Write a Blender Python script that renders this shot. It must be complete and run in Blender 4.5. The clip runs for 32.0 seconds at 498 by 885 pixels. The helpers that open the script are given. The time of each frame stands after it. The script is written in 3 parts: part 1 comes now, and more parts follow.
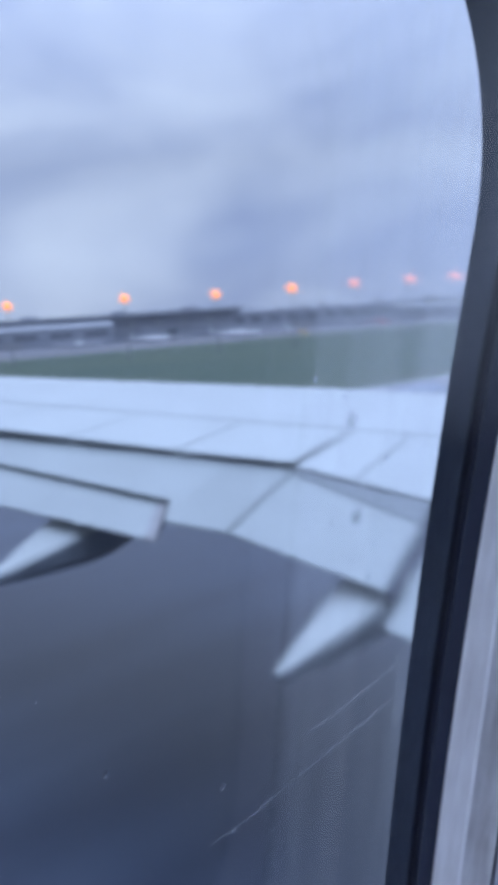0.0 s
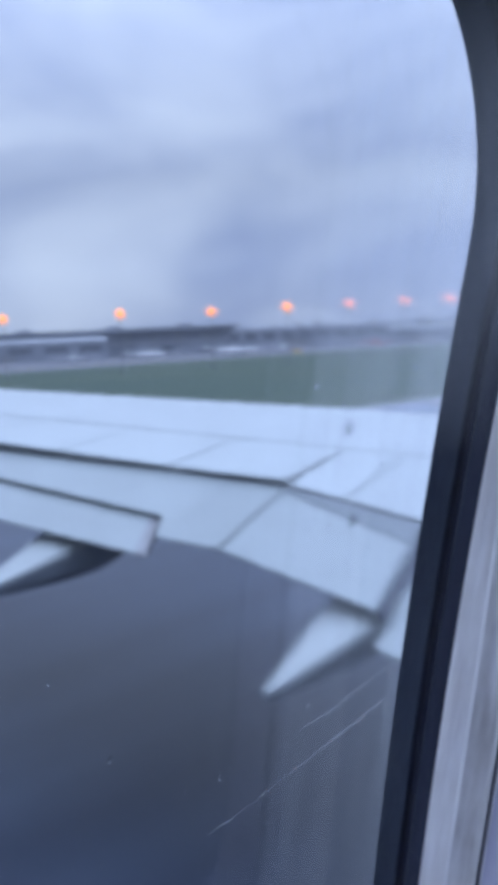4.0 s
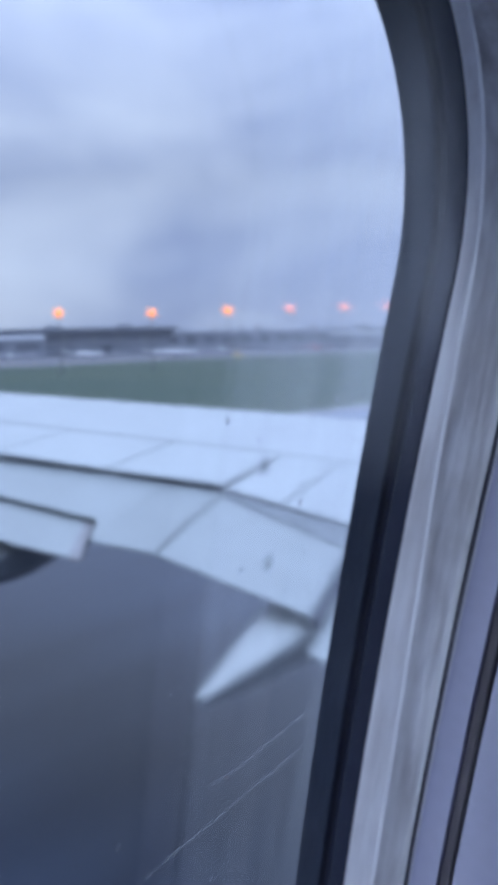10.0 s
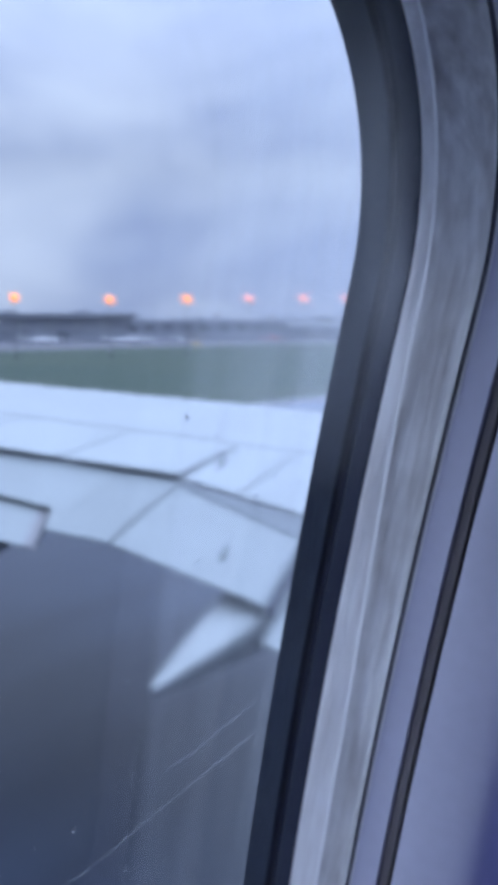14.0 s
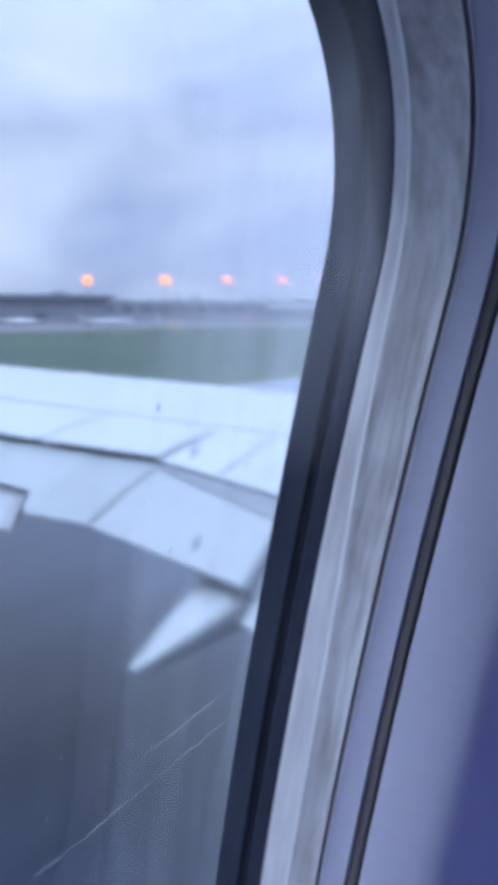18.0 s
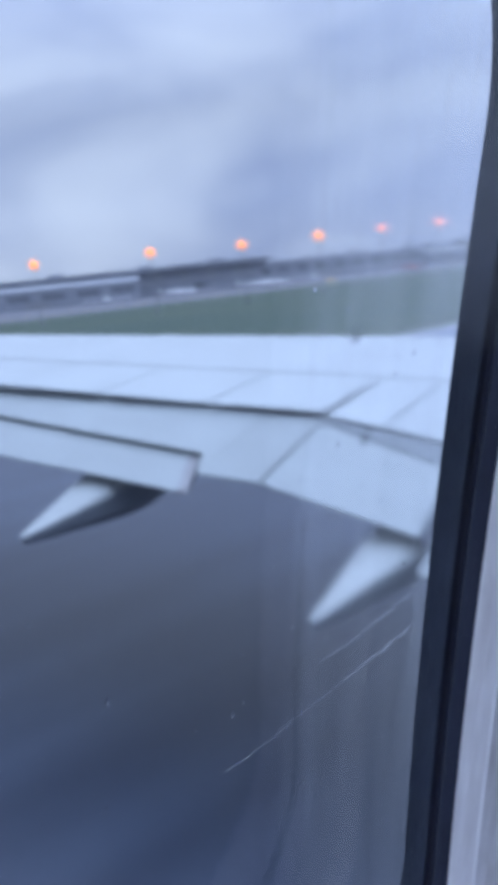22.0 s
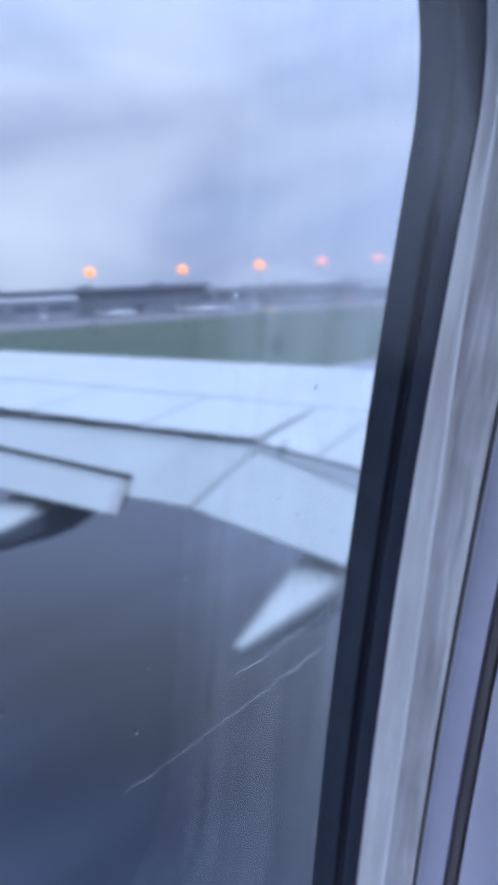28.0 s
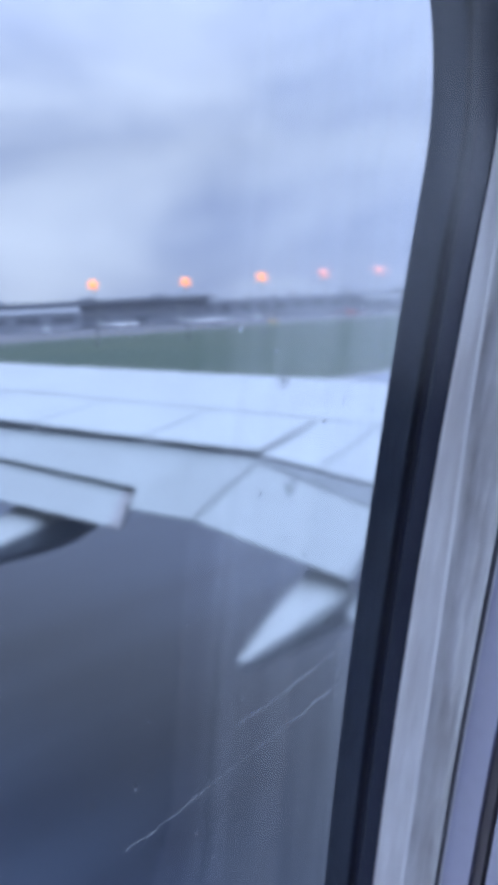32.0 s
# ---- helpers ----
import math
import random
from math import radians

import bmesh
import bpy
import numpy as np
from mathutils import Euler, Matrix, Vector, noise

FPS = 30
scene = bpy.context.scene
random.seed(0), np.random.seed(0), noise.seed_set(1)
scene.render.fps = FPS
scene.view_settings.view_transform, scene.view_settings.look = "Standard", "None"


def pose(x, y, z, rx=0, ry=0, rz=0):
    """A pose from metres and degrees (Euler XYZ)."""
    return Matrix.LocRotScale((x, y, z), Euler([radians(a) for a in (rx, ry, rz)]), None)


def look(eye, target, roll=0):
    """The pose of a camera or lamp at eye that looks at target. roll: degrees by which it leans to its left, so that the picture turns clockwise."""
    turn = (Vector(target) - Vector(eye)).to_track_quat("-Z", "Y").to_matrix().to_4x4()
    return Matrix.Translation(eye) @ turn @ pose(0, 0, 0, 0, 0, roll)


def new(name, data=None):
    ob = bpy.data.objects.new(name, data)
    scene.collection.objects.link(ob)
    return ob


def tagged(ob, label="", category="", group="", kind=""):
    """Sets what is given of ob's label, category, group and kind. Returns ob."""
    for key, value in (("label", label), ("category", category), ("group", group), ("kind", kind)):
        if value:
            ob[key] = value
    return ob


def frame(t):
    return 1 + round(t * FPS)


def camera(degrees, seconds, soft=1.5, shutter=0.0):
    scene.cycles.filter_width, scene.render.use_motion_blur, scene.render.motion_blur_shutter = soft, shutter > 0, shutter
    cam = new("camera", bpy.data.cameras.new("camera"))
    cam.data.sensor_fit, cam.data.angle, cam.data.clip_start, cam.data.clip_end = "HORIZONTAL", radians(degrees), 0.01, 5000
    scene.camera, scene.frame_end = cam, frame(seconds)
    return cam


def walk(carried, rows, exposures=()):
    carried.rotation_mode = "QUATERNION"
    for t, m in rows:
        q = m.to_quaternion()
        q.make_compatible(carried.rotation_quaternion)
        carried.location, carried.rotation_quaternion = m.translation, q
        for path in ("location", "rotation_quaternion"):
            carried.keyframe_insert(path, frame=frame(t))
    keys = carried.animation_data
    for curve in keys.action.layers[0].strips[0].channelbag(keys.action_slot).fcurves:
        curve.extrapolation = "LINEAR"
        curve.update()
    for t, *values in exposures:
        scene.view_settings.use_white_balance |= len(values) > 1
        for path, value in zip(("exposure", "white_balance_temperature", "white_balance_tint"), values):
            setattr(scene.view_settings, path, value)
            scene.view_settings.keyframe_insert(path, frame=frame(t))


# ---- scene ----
# Cabin seat beside a port-side airliner window, behind the wing.
# Aircraft axes: x forward, y out to port, z up; AIR gives the slight nose-up attitude on the ground.
AIR = Matrix.Rotation(radians(0.4), 4, Vector((0.707, -0.707, 0.0)))
cam = camera(34.06, 32.0, soft=7.0)


def seat(x, y, z, yaw, pitch, roll):
    """Camera pose in the cabin: yaw from straight out towards the nose, pitch up, roll."""
    return AIR @ pose(x, y, z, 90 + pitch, 0, -yaw) @ pose(0, 0, 0, 0, 0, roll)


PATH = [
    (0, -0.243, -0.174, 0.102, 42.75, -8.77, -3.84),
    (0.5, -0.236, -0.170, 0.093, 42.70, -8.77, -3.99),
    (1, -0.229, -0.165, 0.083, 42.92, -8.91, -3.41),
    (1.5, -0.232, -0.167, 0.093, 43.12, -9.21, -3.64),
    (2, -0.233, -0.168, 0.102, 43.11, -9.07, -2.96),
    (2.5, -0.248, -0.177, 0.100, 43.46, -8.60, -2.62),
    (3, -0.263, -0.187, 0.099, 44.22, -8.98, -2.33),
    (3.5, -0.259, -0.184, 0.099, 43.34, -8.16, -2.44),
    (5.5, -0.240, -0.173, 0.104, 43.98, -6.77, -2.65),
    (6, -0.235, -0.169, 0.104, 44.61, -7.24, -1.97),
    (6.5, -0.251, -0.180, 0.098, 45.10, -7.21, -2.55),
    (7, -0.268, -0.190, 0.092, 45.26, -7.30, -2.32),
    (7.5, -0.253, -0.182, 0.095, 45.85, -7.70, -2.38),
    (8, -0.239, -0.173, 0.098, 46.19, -7.31, -1.88),
    (8.5, -0.234, -0.170, 0.102, 46.55, -7.31, -1.75),
    (9, -0.214, -0.158, 0.110, 46.45, -7.13, -1.91),
    (9.5, -0.223, -0.165, 0.108, 46.83, -7.21, -2.19),
    (10, -0.232, -0.172, 0.107, 47.68, -7.49, -1.25),
    (10.5, -0.233, -0.171, 0.106, 48.43, -8.05, -1.51),
    (11, -0.234, -0.170, 0.106, 48.26, -8.00, -1.33),
    (11.5, -0.234, -0.170, 0.105, 48.72, -8.05, -1.48),
    (12, -0.234, -0.171, 0.104, 48.82, -8.04, -0.94),
    (12.5, -0.240, -0.175, 0.102, 49.04, -8.00, -1.61),
    (13, -0.246, -0.178, 0.100, 48.82, -7.79, -1.83),
    (13.5, -0.242, -0.178, 0.105, 48.70, -7.79, -1.56),
    (14, -0.238, -0.177, 0.110, 50.72, -8.24, 0.00),
    (14.5, -0.241, -0.180, 0.109, 52.02, -8.92, 0.08),
    (16.5, -0.256, -0.189, 0.106, 50.89, -9.27, -1.25),
    (17, -0.252, -0.188, 0.103, 51.50, -9.32, -0.38),
    (17.5, -0.244, -0.183, 0.107, 52.06, -9.35, 0.04),
    (18, -0.236, -0.178, 0.112, 52.23, -9.50, 0.22),
    (18.5, -0.249, -0.185, 0.106, 52.85, -9.60, 0.43),
    (19, -0.262, -0.192, 0.100, 52.97, -10.18, 0.03),
    (19.5, -0.244, -0.183, 0.102, 52.56, -11.49, -0.14),
    (20, -0.224, -0.174, 0.105, 50.73, -12.19, -0.73),
    (20.5, -0.221, -0.167, 0.098, 44.98, -10.07, -2.23),
    (21, -0.217, -0.159, 0.090, 42.03, -10.31, -4.05),
    (21.5, -0.224, -0.166, 0.090, 40.37, -11.11, -4.41),
    (22, -0.231, -0.173, 0.090, 40.23, -11.95, -5.94),
    (22.5, -0.209, -0.162, 0.063, 40.84, -12.74, -7.01),
    (23, -0.187, -0.153, 0.036, 41.48, -12.70, -7.02),
    (23.5, -0.195, -0.155, 0.040, 41.98, -12.73, -6.49),
    (24, -0.203, -0.158, 0.043, 42.38, -12.34, -5.56),
    (24.5, -0.210, -0.161, 0.052, 42.17, -12.15, -5.46),
    (25, -0.216, -0.164, 0.061, 42.35, -12.01, -4.46),
    (25.5, -0.213, -0.162, 0.072, 42.85, -11.38, -4.02),
    (26, -0.209, -0.161, 0.085, 43.96, -11.05, -3.16),
    (26.5, -0.213, -0.163, 0.084, 44.79, -10.55, -2.95),
    (28.5, -0.226, -0.175, 0.083, 45.19, -10.45, -2.85),
    (29, -0.219, -0.167, 0.079, 45.50, -10.42, -3.01),
    (29.5, -0.216, -0.166, 0.083, 46.05, -10.57, -3.49),
    (30, -0.212, -0.166, 0.086, 45.89, -10.08, -3.94),
    (30.5, -0.217, -0.171, 0.086, 46.19, -10.14, -2.70),
    (31, -0.223, -0.174, 0.087, 46.98, -9.43, -1.88),
    (31.5, -0.220, -0.169, 0.088, 46.76, -8.87, -2.04),
    (32, -0.216, -0.164, 0.089, 44.96, -9.67, -2.91),
]
walk(cam, [(t, seat(*r)) for t, *r in PATH], [(0.0, -0.05), (9.0, -0.05), (13.0, 0.0), (17.0, 0.27), (20.0, 0.31), (21.0, 0.08), (22.0, 0.0), (24.0, 0.11), (30.0, 0.13), (32.0, 0.1)])

# ---- sky and light ----
world = bpy.data.worlds.new("overcast_sky")
scene.world = world
world.use_nodes = True
wt = world.node_tree
wt.nodes.clear()


def wnode(kind, **vals):
    n = wt.nodes.new(kind)
    for k, v in vals.items():
        n.inputs[k].default_value = v
    return n


SUN_EL, SUN_ROT = radians(61), radians(305)
sky = wnode("ShaderNodeTexSky")
sky.sky_type = "NISHITA"
sky.sun_disc = False
sky.sun_elevation, sky.sun_rotation = SUN_EL, SUN_ROT
tc = wnode("ShaderNodeTexCoord")
mp = wnode("ShaderNodeMapping", Scale=(1.6, 1.6, 3.6), Location=(0.35, 0.2, 0.13))
cl = wnode("ShaderNodeTexNoise", Scale=1.8, Detail=5.0, Roughness=0.47, Distortion=0.45)
cr = wt.nodes.new("ShaderNodeValToRGB")
cr.color_ramp.elements[0].position, cr.color_ramp.elements[0].color = 0.345, (0.32, 0.415, 0.68, 1)
cr.color_ramp.elements[1].position, cr.color_ramp.elements[1].color = 0.665, (0.595, 0.715, 0.95, 1)
mix = wt.nodes.new("ShaderNodeMix")
mix.data_type = "RGBA"
mix.inputs["Factor"].default_value = 0.93
sk = wt.nodes.new("ShaderNodeVectorMath")
sk.operation = "SCALE"
sk.inputs["Scale"].default_value = 0.08
bg = wnode("ShaderNodeBackground", Strength=1.0)
out = wnode("ShaderNodeOutputWorld")
wt.links.new(tc.outputs["Generated"], mp.inputs["Vector"])
wt.links.new(mp.outputs["Vector"], cl.inputs["Vector"])
wt.links.new(cl.outputs["Fac"], cr.inputs["Fac"])
wt.links.new(sky.outputs["Color"], sk.inputs[0])
wt.links.new(sk.outputs["Vector"], mix.inputs["A"])
wt.links.new(cr.outputs["Color"], mix.inputs["B"])
# an overcast sky is brighter overhead than at the horizon
sz = wt.nodes.new("ShaderNodeSeparateXYZ")
zr = wt.nodes.new("ShaderNodeValToRGB")
zr.color_ramp.elements[0].position, zr.color_ramp.elements[1].position = 0.0, 1.0
for at, level in ((0.0, 0.095), (0.09, 0.106), (0.19, 0.098), (0.29, 0.124), (0.42, 0.165), (0.6, 0.205), (0.75, 0.36), (1.0, 0.72)):
    e = zr.color_ramp.elements.new(at) if 0.0 < at < 1.0 else zr.color_ramp.elements[0 if at == 0.0 else -1]
    e.color = (level, level, level, 1)
zp = wt.nodes.new("ShaderNodeMath")
zp.operation = "MULTIPLY"
zp.inputs[1].default_value = 10.0
zc = wt.nodes.new("ShaderNodeMath")
zc.operation = "MAXIMUM"
zc.inputs[1].default_value = 0.0
wt.links.new(tc.outputs["Generated"], sz.inputs["Vector"])
wt.links.new(sz.outputs["Z"], zc.inputs[0])
wt.links.new(zc.outputs["Value"], zr.inputs["Fac"])
wt.links.new(zr.outputs["Color"], zp.inputs[0])
wt.links.new(zp.outputs["Value"], bg.inputs["Strength"])
wt.links.new(mix.outputs["Result"], bg.inputs["Color"])
wt.links.new(bg.outputs["Background"], out.inputs["Surface"])

sun = new("sun", bpy.data.lights.new("sun", "SUN"))
sun.data.energy, sun.data.angle, sun.data.color = 0.42, radians(25), (0.80, 0.88, 1.0)
sun.matrix_world = look((0, 0, 0), (-math.sin(SUN_ROT) * math.cos(SUN_EL), -math.cos(SUN_ROT) * math.cos(SUN_EL), -math.sin(SUN_EL)))


# ---- materials ----
def material(name, base, rough=0.5, metal=0.0, grain=0.0, scale=20.0, blotch=0.0, blotch_scale=2.0, bump=0.0, stretch=(1, 1, 1), spec=0.5, island=0.0, second=None):
    """Principled surface with variation at two scales and fine relief, in object space (metres)."""
    m = bpy.data.materials.new(name)
    m.use_nodes = True
    nt = m.node_tree
    b = nt.nodes["Principled BSDF"]
    b.inputs["Roughness"].default_value, b.inputs["Metallic"].default_value = rough, metal
    b.inputs["Specular IOR Level"].default_value = spec
    co = nt.nodes.new("ShaderNodeTexCoord")
    ma = nt.nodes.new("ShaderNodeMapping")
    ma.inputs["Scale"].default_value = stretch
    nt.links.new(co.outputs["Object"], ma.inputs["Vector"])
    fine = nt.nodes.new("ShaderNodeTexNoise")
    fine.inputs["Scale"].default_value, fine.inputs["Detail"].default_value = scale, 5
    big = nt.nodes.new("ShaderNodeTexNoise")
    big.inputs["Scale"].default_value, big.inputs["Detail"].default_value = blotch_scale, 4
    nt.links.new(ma.outputs["Vector"], fine.inputs["Vector"])
    nt.links.new(co.outputs["Object"], big.inputs["Vector"])
    other = second or tuple(c * 0.55 for c in base)
    mx1 = nt.nodes.new("ShaderNodeMix")
    mx1.data_type = "RGBA"
    mx1.inputs["A"].default_value, mx1.inputs["B"].default_value = (*base, 1), (*other, 1)
    f1 = nt.nodes.new("ShaderNodeMapRange")
    f1.inputs["From Min"].default_value, f1.inputs["From Max"].default_value, f1.inputs["To Max"].default_value = 0.35, 0.7, grain
    f2 = nt.nodes.new("ShaderNodeMapRange")
    f2.inputs["From Min"].default_value, f2.inputs["From Max"].default_value, f2.inputs["To Max"].default_value = 0.38, 0.68, blotch
    add = nt.nodes.new("ShaderNodeMath")
    add.operation, add.use_clamp = "ADD", True
    nt.links.new(fine.outputs["Fac"], f1.inputs["Value"])
    nt.links.new(big.outputs["Fac"], f2.inputs["Value"])
    nt.links.new(f1.outputs["Result"], add.inputs[0])
    nt.links.new(f2.outputs["Result"], add.inputs[1])
    nt.links.new(add.outputs["Value"], mx1.inputs["Factor"])
    col = mx1.outputs["Result"]
    if island:
        oi = nt.nodes.new("ShaderNodeObjectInfo")
        geo = nt.nodes.new("ShaderNodeNewGeometry")
        su = nt.nodes.new("ShaderNodeMath")
        su.operation = "ADD"
        nt.links.new(oi.outputs["Random"], su.inputs[0])
        nt.links.new(geo.outputs["Random Per Island"], su.inputs[1])
        hs = nt.nodes.new("ShaderNodeHueSaturation")
        rg = nt.nodes.new("ShaderNodeMapRange")
        rg.inputs["From Max"].default_value = 2.0
        rg.inputs["To Min"].default_value, rg.inputs["To Max"].default_value = 1 - island, 1 + island
        nt.links.new(su.outputs["Value"], rg.inputs["Value"])
        nt.links.new(rg.outputs["Result"], hs.inputs["Value"])
        nt.links.new(col, hs.inputs["Color"])
        col = hs.outputs["Color"]
    nt.links.new(col, b.inputs["Base Color"])
    if bump:
        bp = nt.nodes.new("ShaderNodeBump")
        bp.inputs["Strength"].default_value, bp.inputs["Distance"].default_value = bump, 0.01
        nt.links.new(fine.outputs["Fac"], bp.inputs["Height"])
        nt.links.new(bp.outputs["Normal"], b.inputs["Normal"])
    return m


def glow(name, color, strength):
    m = bpy.data.materials.new(name)
    m.use_nodes = True
    b = m.node_tree.nodes["Principled BSDF"]
    b.inputs["Base Color"].default_value = (*color, 1)
    b.inputs["Emission Color"].default_value, b.inputs["Emission Strength"].default_value = (*color, 1), strength
    return m


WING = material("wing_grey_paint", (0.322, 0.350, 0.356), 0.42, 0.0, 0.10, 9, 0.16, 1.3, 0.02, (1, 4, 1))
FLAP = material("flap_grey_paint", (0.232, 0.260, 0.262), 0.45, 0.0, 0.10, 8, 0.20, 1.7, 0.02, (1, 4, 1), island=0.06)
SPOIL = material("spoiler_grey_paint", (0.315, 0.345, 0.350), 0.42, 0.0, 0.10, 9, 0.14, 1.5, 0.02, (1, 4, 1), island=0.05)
# brown-grey of the aft flap's end, darker than the flap paint
ENDCAP = material("brown_grey_flap_end", (0.205, 0.205, 0.215), 0.5, 0.0, 0.3, 14, 0.4, 5, 0.05, second=(0.13, 0.12, 0.12))
# dull grey that stands for the spoiler's shade on the flap
FLAPSHADE = material("flap_shade_paint", (0.125, 0.146, 0.158), 0.5, 0.0, 0.3, 14, 0.3, 5, 0.03)
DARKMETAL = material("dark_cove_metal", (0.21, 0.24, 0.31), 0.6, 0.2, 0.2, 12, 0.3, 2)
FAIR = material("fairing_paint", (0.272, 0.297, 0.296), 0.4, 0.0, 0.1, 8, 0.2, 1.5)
# fairing belly darker than its top: shade put into the colour
BELLYSHADE = material("fairing_shade_paint", (0.20, 0.225, 0.26), 0.5, 0.0, 0.15, 8, 0.3, 2)
SEAL = material("window_seal_rubber", (0.021, 0.029, 0.047), 0.55, 0.0, 0.5, 60, 0.5, 9, 0.15, (30, 1.5, 30), second=(0.048, 0.062, 0.092), spec=0.2)
SEAL2 = material("window_seal_groove", (0.012, 0.014, 0.031), 0.5, 0.0, 0.4, 60, 0.4, 9, 0.1, (30, 1.5, 30), second=(0.018, 0.021, 0.038), spec=0.2)
REVEAL = material("scuffed_window_reveal", (0.74, 0.74, 0.74), 0.45, 0.0, 0.75, 12, 0.40, 34, 0.25, (14, 1.6, 14), second=(0.38, 0.365, 0.36))
LIP = material("pale_scuffed_lip", (0.95, 0.95, 0.94), 0.4, 0.0, 0.65, 14, 0.35, 26, 0.15, (14, 1.6, 14), second=(0.68, 0.655, 0.64))
# pale colour in place of the highlight on ridge and bezel edge
EDGELIGHT = material("ridge_highlight", (0.88, 0.88, 0.88), 0.35, 0.0, 0.2, 40, 0.2, 12)
PANEL = material("cabin_sidewall_panel", (0.66, 0.66, 0.76), 0.55, 0.0, 0.08, 220, 0.06, 6, 0.04)
SEALB = material("window_seal_flange", (0.017, 0.021, 0.040), 0.55, 0.0, 0.4, 60, 0.4, 9, 0.1, (30, 1.5, 30), second=(0.030, 0.036, 0.060), spec=0.2)
RUBBER = material("bezel_rubber", (0.24, 0.215, 0.21), 0.6, 0.0, 0.4, 60, 0.4, 12, 0.1, (30, 2, 30))
# plastic of the bezel gap, its shade put into the grey
GAPGREY = material("shaded_gap_plastic", (0.15, 0.15, 0.175), 0.6, 0.0, 0.3, 30, 0.3, 8)
BLACK = material("panel_gap_black", (0.012, 0.010, 0.012), 0.7, 0.0, 0.2, 30, 0.2, 5)
ASPHALT = material("wet_asphalt", (0.010, 0.016, 0.031), 0.42, 0.0, 0.7, 3.0, 0.3, 0.16, 0.05, (0.02, 0.33, 1), second=(0.038, 0.052, 0.080), spec=0.4)
CONCRETE = material("wet_shoulder_asphalt", (0.115, 0.12, 0.135), 0.4, 0.0, 0.3, 9, 0.4, 0.2, 0.05, second=(0.155, 0.16, 0.17))
APRON = material("wet_apron", (0.075, 0.078, 0.092), 0.62, 0.0, 0.3, 4, 0.5, 0.06, 0.05, (0.2, 1, 1), second=(0.12, 0.12, 0.135), spec=0.3)
GRASS = material("airfield_grass", (0.036, 0.059, 0.044), 0.95, 0.0, 0.6, 3.0, 0.6, 0.05, 0.3, second=(0.056, 0.074, 0.050), spec=0.2)
WHITE = material("white_line_paint", (0.72, 0.73, 0.74), 0.5, 0.0, 0.3, 6, 0.3, 1.2, second=(0.45, 0.45, 0.45))
YELLOW = material("yellow_line_paint", (0.50, 0.36, 0.09), 0.5, 0.0, 0.3, 6, 0.3, 1.2)
# far trees and cladding: distance haze put into a paler grey
TREE = material("hazed_foliage", (0.105, 0.115, 0.11), 0.9, 0.0, 0.5, 0.6, 0.4, 0.1, island=0.25)
WALLGREY = material("hazed_hangar_cladding", (0.27, 0.29, 0.33), 0.6, 0.0, 0.2, 1.2, 0.3, 0.2, island=0.1)
WALLDARK = material("hazed_terminal_cladding", (0.29, 0.31, 0.35), 0.6, 0.0, 0.2, 1.2, 0.3, 0.2, island=0.1)
PALEWALL = material("pale_cladding", (0.46, 0.47, 0.50), 0.5, 0.0, 0.15, 1.0, 0.25, 0.15)
# terminal panes with the sky's light put into their colour
GLASSPALE = material("sky_lit_glazing", (0.34, 0.36, 0.41), 0.15, 0.0, 0.1, 2, 0.1, 0.5)
# roof lightened so that its colour carries the haze
ROOFDARK = material("hazed_roof_felt", (0.27, 0.29, 0.33), 0.7, 0.0, 0.2, 1.0, 0.25, 0.15)
ROOFW = material("pale_metal_roof", (0.21, 0.225, 0.25), 0.5, 0.0, 0.15, 1.0, 0.25, 0.15)
PLANEW = material("white_aircraft_paint", (0.78, 0.79, 0.80), 0.35, 0.0, 0.05, 3, 0.1, 0.5)
RED = material("red_paint", (0.42, 0.06, 0.06), 0.45, 0.0, 0.1, 3, 0.2, 0.6)
# glazing lifted to match the hazed buildings
GLASSDARK = material("hazed_glazing", (0.17, 0.18, 0.21), 0.1, 0.0, 0.1, 2, 0.1, 0.5)
POLE = material("galvanised_steel", (0.30, 0.31, 0.33), 0.5, 0.7, 0.2, 6, 0.2, 1)
SIGNY = material("yellow_sign_face", (0.75, 0.50, 0.06), 0.5, 0.0, 0.1, 4, 0.1, 1)
CARPET = material("cabin_carpet", (0.05, 0.055, 0.09), 0.95, 0.0, 0.4, 90, 0.2, 2, 0.2)
LINER = material("cabin_liner", (0.23, 0.225, 0.28), 0.6, 0.0, 0.08, 60, 0.1, 1.5)
AMBER = glow("sodium_lamp", (1.0, 0.30, 0.08), 1.5)
ROSE = glow("distant_sodium_lamp", (1.0, 0.33, 0.25), 1.0)
CABINFILL = glow("lavender_cabin_fill", (0.30, 0.38, 1.0), 3.3)


# ---- builders ----
def link(name, bm, mat, parent=None, label="", smooth=False):
    bmesh.ops.recalc_face_normals(bm, faces=bm.faces)
    me = bpy.data.meshes.new(name)
    bm.to_mesh(me)
    bm.free()
    me.materials.append(mat)
    if smooth:
        me.polygons.foreach_set("use_smooth", [True] * len(me.polygons))
        me.set_sharp_from_angle(angle=radians(35))
    ob = new(name, me)
    if parent:
        ob.parent = parent
    if label:
        ob["label"] = label
    return ob


def part(name, bm, mat, parent, label="", smooth=False):
    return link(name, bm, mat, parent, label, smooth)


def empty(name, m=None):
    ob = new(name)
    ob.empty_display_size = 0.1
    if m is not None:
        ob.matrix_world = m
    return ob


def box(bm, x0, x1, y0, y1, z0, z1):
    vs = [bm.verts.new((x, y, z)) for x in (x0, x1) for y in (y0, y1) for z in (z0, z1)]
    for f in ((0, 1, 3, 2), (4, 6, 7, 5), (0, 4, 5, 1), (2, 3, 7, 6), (0, 2, 6, 4), (1, 5, 7, 3)):
        bm.faces.new([vs[i] for i in f])
    return bm


